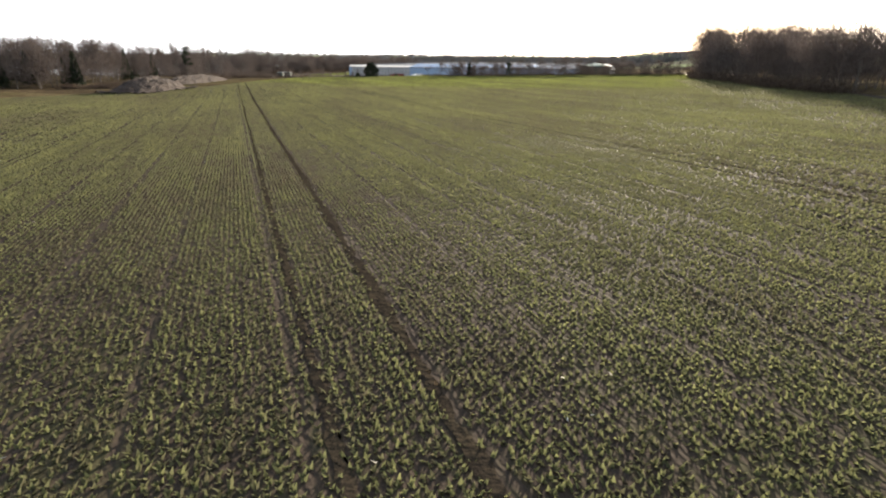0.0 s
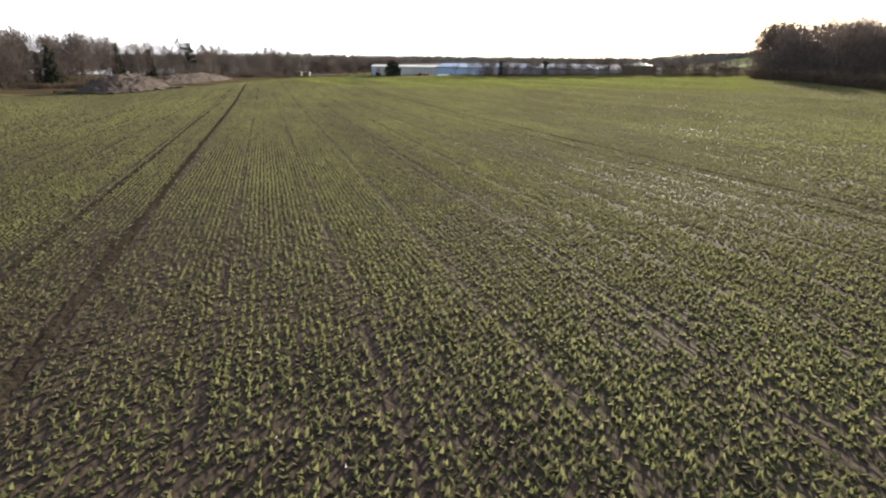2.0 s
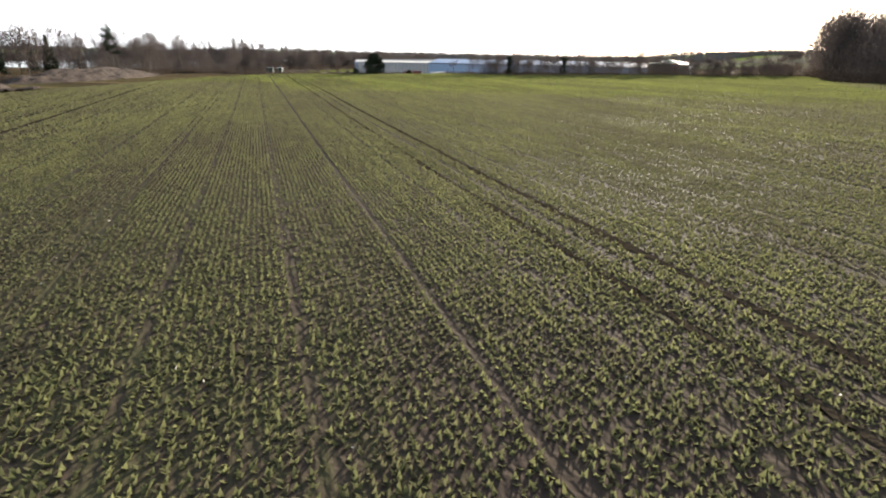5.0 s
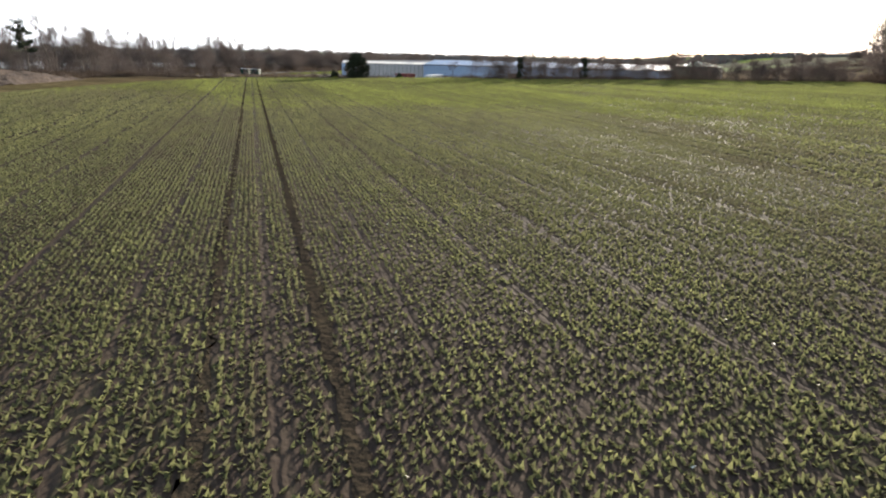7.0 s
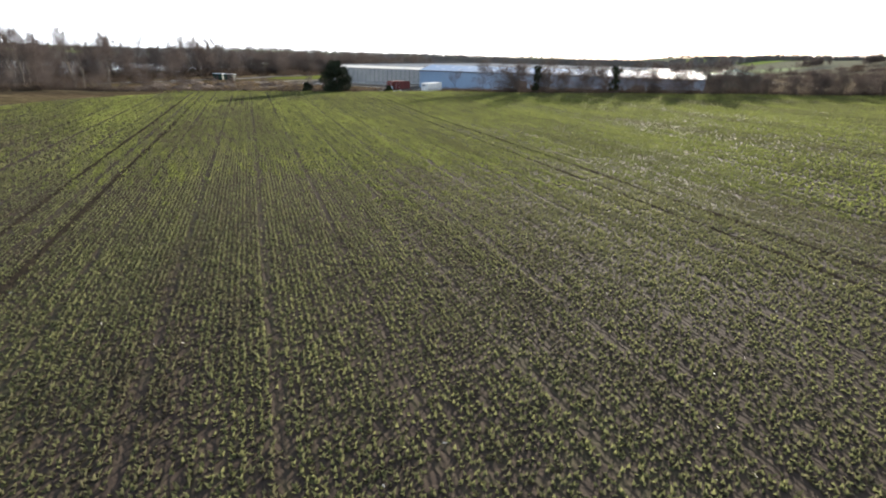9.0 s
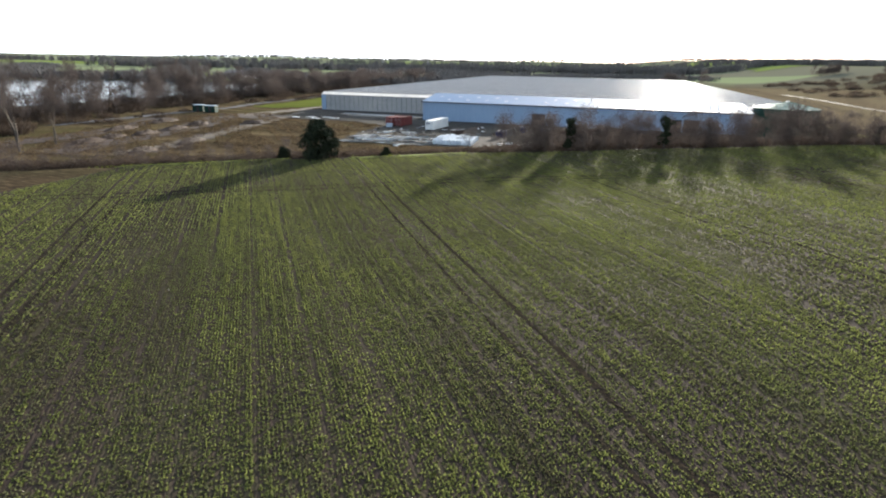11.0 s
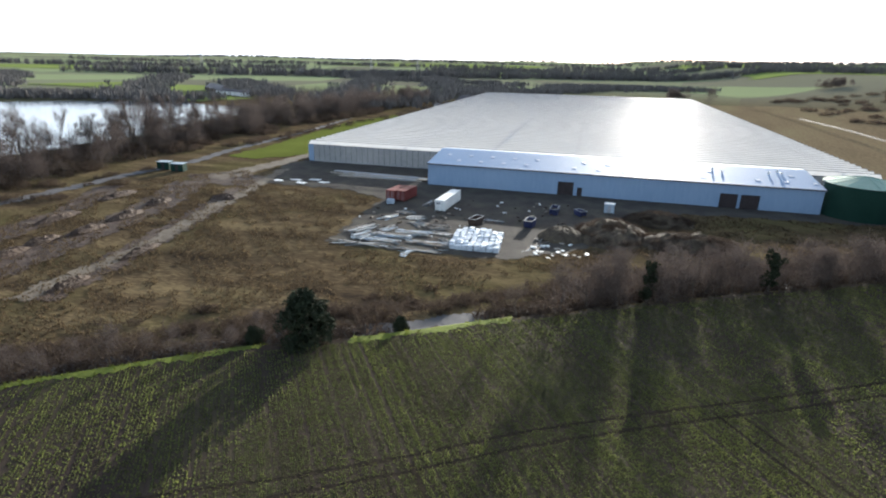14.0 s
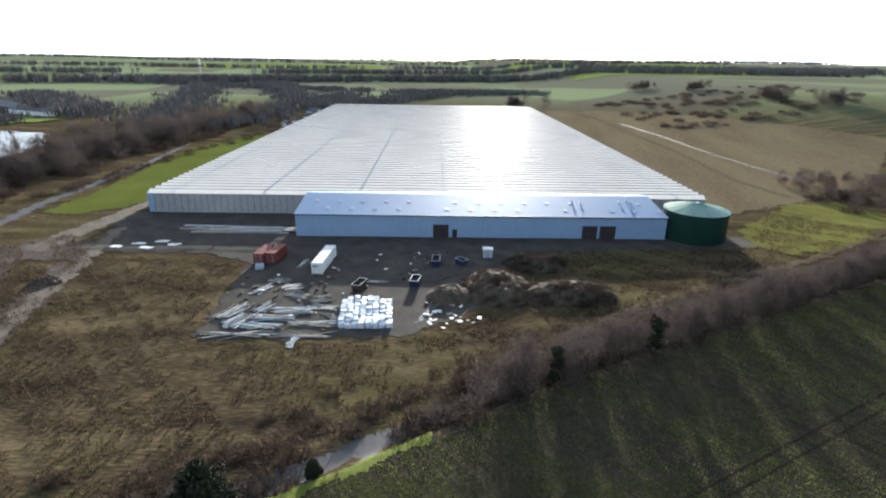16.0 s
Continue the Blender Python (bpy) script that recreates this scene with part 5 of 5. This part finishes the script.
for k, (x, y, rx, ry) in enumerate(((-54, -81, 1.6, 5), (-55, -73, 1.4, 4), (-53, -65, 1.5, 4.5), (-54, -54, 1.8, 5), (-56, -42, 2.2, 4), (-44, -33, 3.5, 2.4), (-31.5, -88, 1.0, 4), (-33, -72, 0.9, 5), (-66, -60, 1.5, 6), (-70, -40, 1.6, 6))):
    mound("mud_ridge", x, y, rx, ry, 0.9, MUD, "long low ridge of churned brown mud", "ridge", 20 + k, 0.6)
spots = []
for k in range(90):
    px, py = edge_point(rnd.uniform(-60, 120), rnd.uniform(10, 19))
    spots.append((px, py, rnd.uniform(0.25, 0.6), rnd.uniform(0, 6.28)))
joined("bank_brambles", THICK, spots, "low brown brambles scattered behind the hedge", "scrub")
# scrub over the waste ground and along its hedges
for k in range(40):
    x, y = rnd.uniform(-118, -80), rnd.uniform(-100, -10)
    plant("scrub_bush", [THICK[k % 3]], x, y, rnd.uniform(0.6, 1.1), rnd.uniform(0, 360), "brown leafless scrub beside the muddy ground", "bush", "scrub")
for k in range(34):
    y = 40 + 300 * k / 33
    plant("scrub_bush", [THICK[k % 3]], np.interp(y, [40, 200, 340], [-86, -66, -58]) - rnd.uniform(0, 10), y, rnd.uniform(0.8, 1.5), rnd.uniform(0, 360), "brown leafless scrub beside the grass strip", "bush", "scrub")
for k in range(22):
    x, y = 172 + 40 * rnd.random(), 18 + 40 * rnd.random()
    plant("scrub_bush", [THICK[k % 3]], x, y, rnd.uniform(1.0, 1.8), rnd.uniform(0, 360), "brown leafless scrub on the grassy rise", "bush", "scrub")
for cx, cy, rx, ry in ((334, 348, 12, 20), (342, 280, 10, 16), (304, 582, 14, 8), (334, 488, 10, 6), (118, 420, 8, 8)):
    spots = [(cx + rx * rnd.gauss(0, 0.5), cy + ry * rnd.gauss(0, 0.5), rnd.uniform(0.55, 0.95), rnd.uniform(0, 6.28)) for k in range(24)]
    joined("scrub_clump", [d[1] for d in DENSE], spots, "dark clump of leafless scrub on the far rise", "scrub")

plant("bare_tree", DENSE[1], 139, 372, 1.25, 40, "broad leafless tree beyond the glasshouse", "tree")
spots = [(174 + 55 * rnd.random(), 22 + 55 * rnd.random(), rnd.uniform(0.3, 0.6), rnd.uniform(0, 6.28)) for k in range(90)]
joined("rise_wood", [d[1] for d in DENSE], spots, "dense leafless scrub wood beside the grass", "scrub")
spots = [(rnd.uniform(205, 420), rnd.uniform(240, 470), rnd.uniform(1.0, 2.4), rnd.uniform(0, 6.28)) for k in range(130)]
joined("rise_scrub", THICK, spots, "brown scrub over the hummocky rise", "scrub")


# ---- distance ----
def far_clumps(lines, n, seed, lo, hi, wide):
    """Ragged bare tree lines far off."""
    r = np.random.default_rng(seed)
    out = []
    for (ax, ay), (bx, by) in lines:
        t = r.uniform(0, 1, n)
        x, y = ax + (bx - ax) * t + r.normal(0, wide, n), ay + (by - ay) * t + r.normal(0, wide, n)
        z = land(x, y)
        for k in range(22):
            h = r.uniform(lo, hi, n)
            px, py = x + r.normal(0, 2.2, n), y + r.normal(0, 2.2, n)
            a = r.uniform(0, 6.283, n)
            w = r.uniform(0.3, 0.9, n)
            b = h * r.uniform(-0.05, 0.6, n)
            out.append(np.stack([np.stack([px - np.cos(a) * w, py - np.sin(a) * w, z + b], -1), np.stack([px + np.cos(a) * w, py + np.sin(a) * w, z + b], -1), np.stack([px + r.normal(0, 1, n), py + r.normal(0, 1, n), z + h], -1)], 1))
    return np.concatenate(out).reshape(-1, 3)


near_lines = [((-110, 210), (-70, 560)), ((-150, 230), (-300, 700)), ((-230, 290), (-420, 500)), ((-420, 190), (-260, 226)), ((-430, 20), (-420, 190)), ((-60, 380), (60, 620)), ((-340, 240), (-620, 620)), ((-90, 420), (-240, 820)), ((-520, 260), (-900, 560)), ((-20, 620), (180, 640)), ((-60, 640), (-420, 800))]
tagged(new("scrub_wood", fast_mesh("scrub_wood", far_clumps(near_lines, 260, 8, 3, 8, 14), 3, FAR_WOOD)), "grey-brown leafless woods beyond the pond", "wood", "", "stuff")
far_lines = [((-900, 700), (-300, 860)), ((-430, 820), (-90, 1000)), ((-60, 1010), (260, 1100)), ((260, 1090), (900, 1000)), ((-400, 1320), (300, 1520)), ((-1600, 900), (-700, 1200)), ((300, 1520), (1300, 1450)), ((-1800, 1500), (-200, 1800)), ((-100, 1830), (1300, 2300)), ((-2200, 2300), (0, 2700)), ((0, 2750), (1900, 2500)), ((-2600, 3000), (200, 3500)), ((200, 3500), (2600, 3300)), ((700, 1200), (1500, 1300))]
tagged(new("distant_wood", fast_mesh("distant_wood", far_clumps(far_lines, 420, 9, 7, 16, 20), 3, FAR_WOOD)), "distant hedgerows and woods in winter", "wood", "", "stuff")


def house(x, y, turn, w, d, h, label, walls=None, group=""):
    o = thing("far_house", x, y, float(land(x, y)), turn, label, "building", group)
    part("wall", boxed(-w / 2, -d / 2, -0.5, w / 2, d / 2, h), walls or BRICK, o)
    bm = bmesh.new()
    v = [bm.verts.new(p) for p in ((-w / 2 - 0.3, -d / 2 - 0.3, h), (w / 2 + 0.3, -d / 2 - 0.3, h), (w / 2 + 0.3, d / 2 + 0.3, h), (-w / 2 - 0.3, d / 2 + 0.3, h), (-w / 2 - 0.3, 0, h + d * 0.32), (w / 2 + 0.3, 0, h + d * 0.32))]
    for f in ((0, 1, 5, 4), (2, 3, 4, 5), (1, 2, 5), (3, 0, 4)):
        bm.faces.new([v[i] for i in f])
    part("roof", bm, SLATE, o)


house(-312, 322, -40, 58, 12, 3.6, "long low dark farm building beyond the pond", RUST)
for k in range(5):
    house(-292 + k * 9, 300 - k * 4, -30 + k * 13, 9, 6, 3.2, "pale farm outbuilding beyond the pond", PIPE_WHITE, "farm buildings")
for k in range(26):
    house(-640 + 15 * k + rnd.uniform(-6, 6), 930 + rnd.uniform(-60, 60) + k * 3, rnd.uniform(0, 180), 10, 8, 5.5, "pale house in the distant village", [BRICK, PIPE_WHITE][k % 2], "village houses")
for k in range(9):
    house(-58 + rnd.uniform(-8, 8), 225 + k * 14, rnd.uniform(0, 180), 8, 5, 2.6, "white shed beside the glasshouse", PIPE_WHITE, "nursery sheds")


def pylon(x, y, h):
    p = thing("pylon", x, y, float(land(x, y)), 30, "tall grey lattice electricity pylon on the horizon", "pylon", "pylons")
    V, F = [], []
    for sx in (-1, 1):
        for sy in (-1, 1):
            tube(V, F, Vector((sx * h * 0.07, sy * h * 0.07, 0)), Vector((sx * h * 0.012, sy * h * 0.012, h)), 0.3, 0.2, 4)
    for k in range(7):
        a, b = k / 7, (k + 1) / 7
        for sx in (-1, 1):
            wa, wb = h * (0.07 - 0.058 * a), h * (0.07 - 0.058 * b)
            tube(V, F, Vector((-wa, sx * wa, a * h)), Vector((wb, sx * wb, b * h)), 0.16, 0.16, 3)
            tube(V, F, Vector((wa, sx * wa, a * h)), Vector((-wb, sx * wb, b * h)), 0.16, 0.16, 3)
    o = new("lattice", mesh_of("lattice", V, F, GUTTER))
    o.parent = p
    for z, w in ((0.7, 0.16), (0.82, 0.2), (0.94, 0.13)):
        av, af = [], []
        tube(av, af, Vector((-w * h, 0, z * h)), Vector((w * h, 0, z * h)), 0.3, 0.3, 4)
        o = new("cross_arm", mesh_of("cross_arm", av, af, GUTTER))
        o.parent = p


for x, y, h in ((-1135, 1290, 58), (-1100, 1300, 58), (-2060, 1330, 70), (-540, 1260, 42), (-420, 1290, 36)):
    pylon(x, y, h)
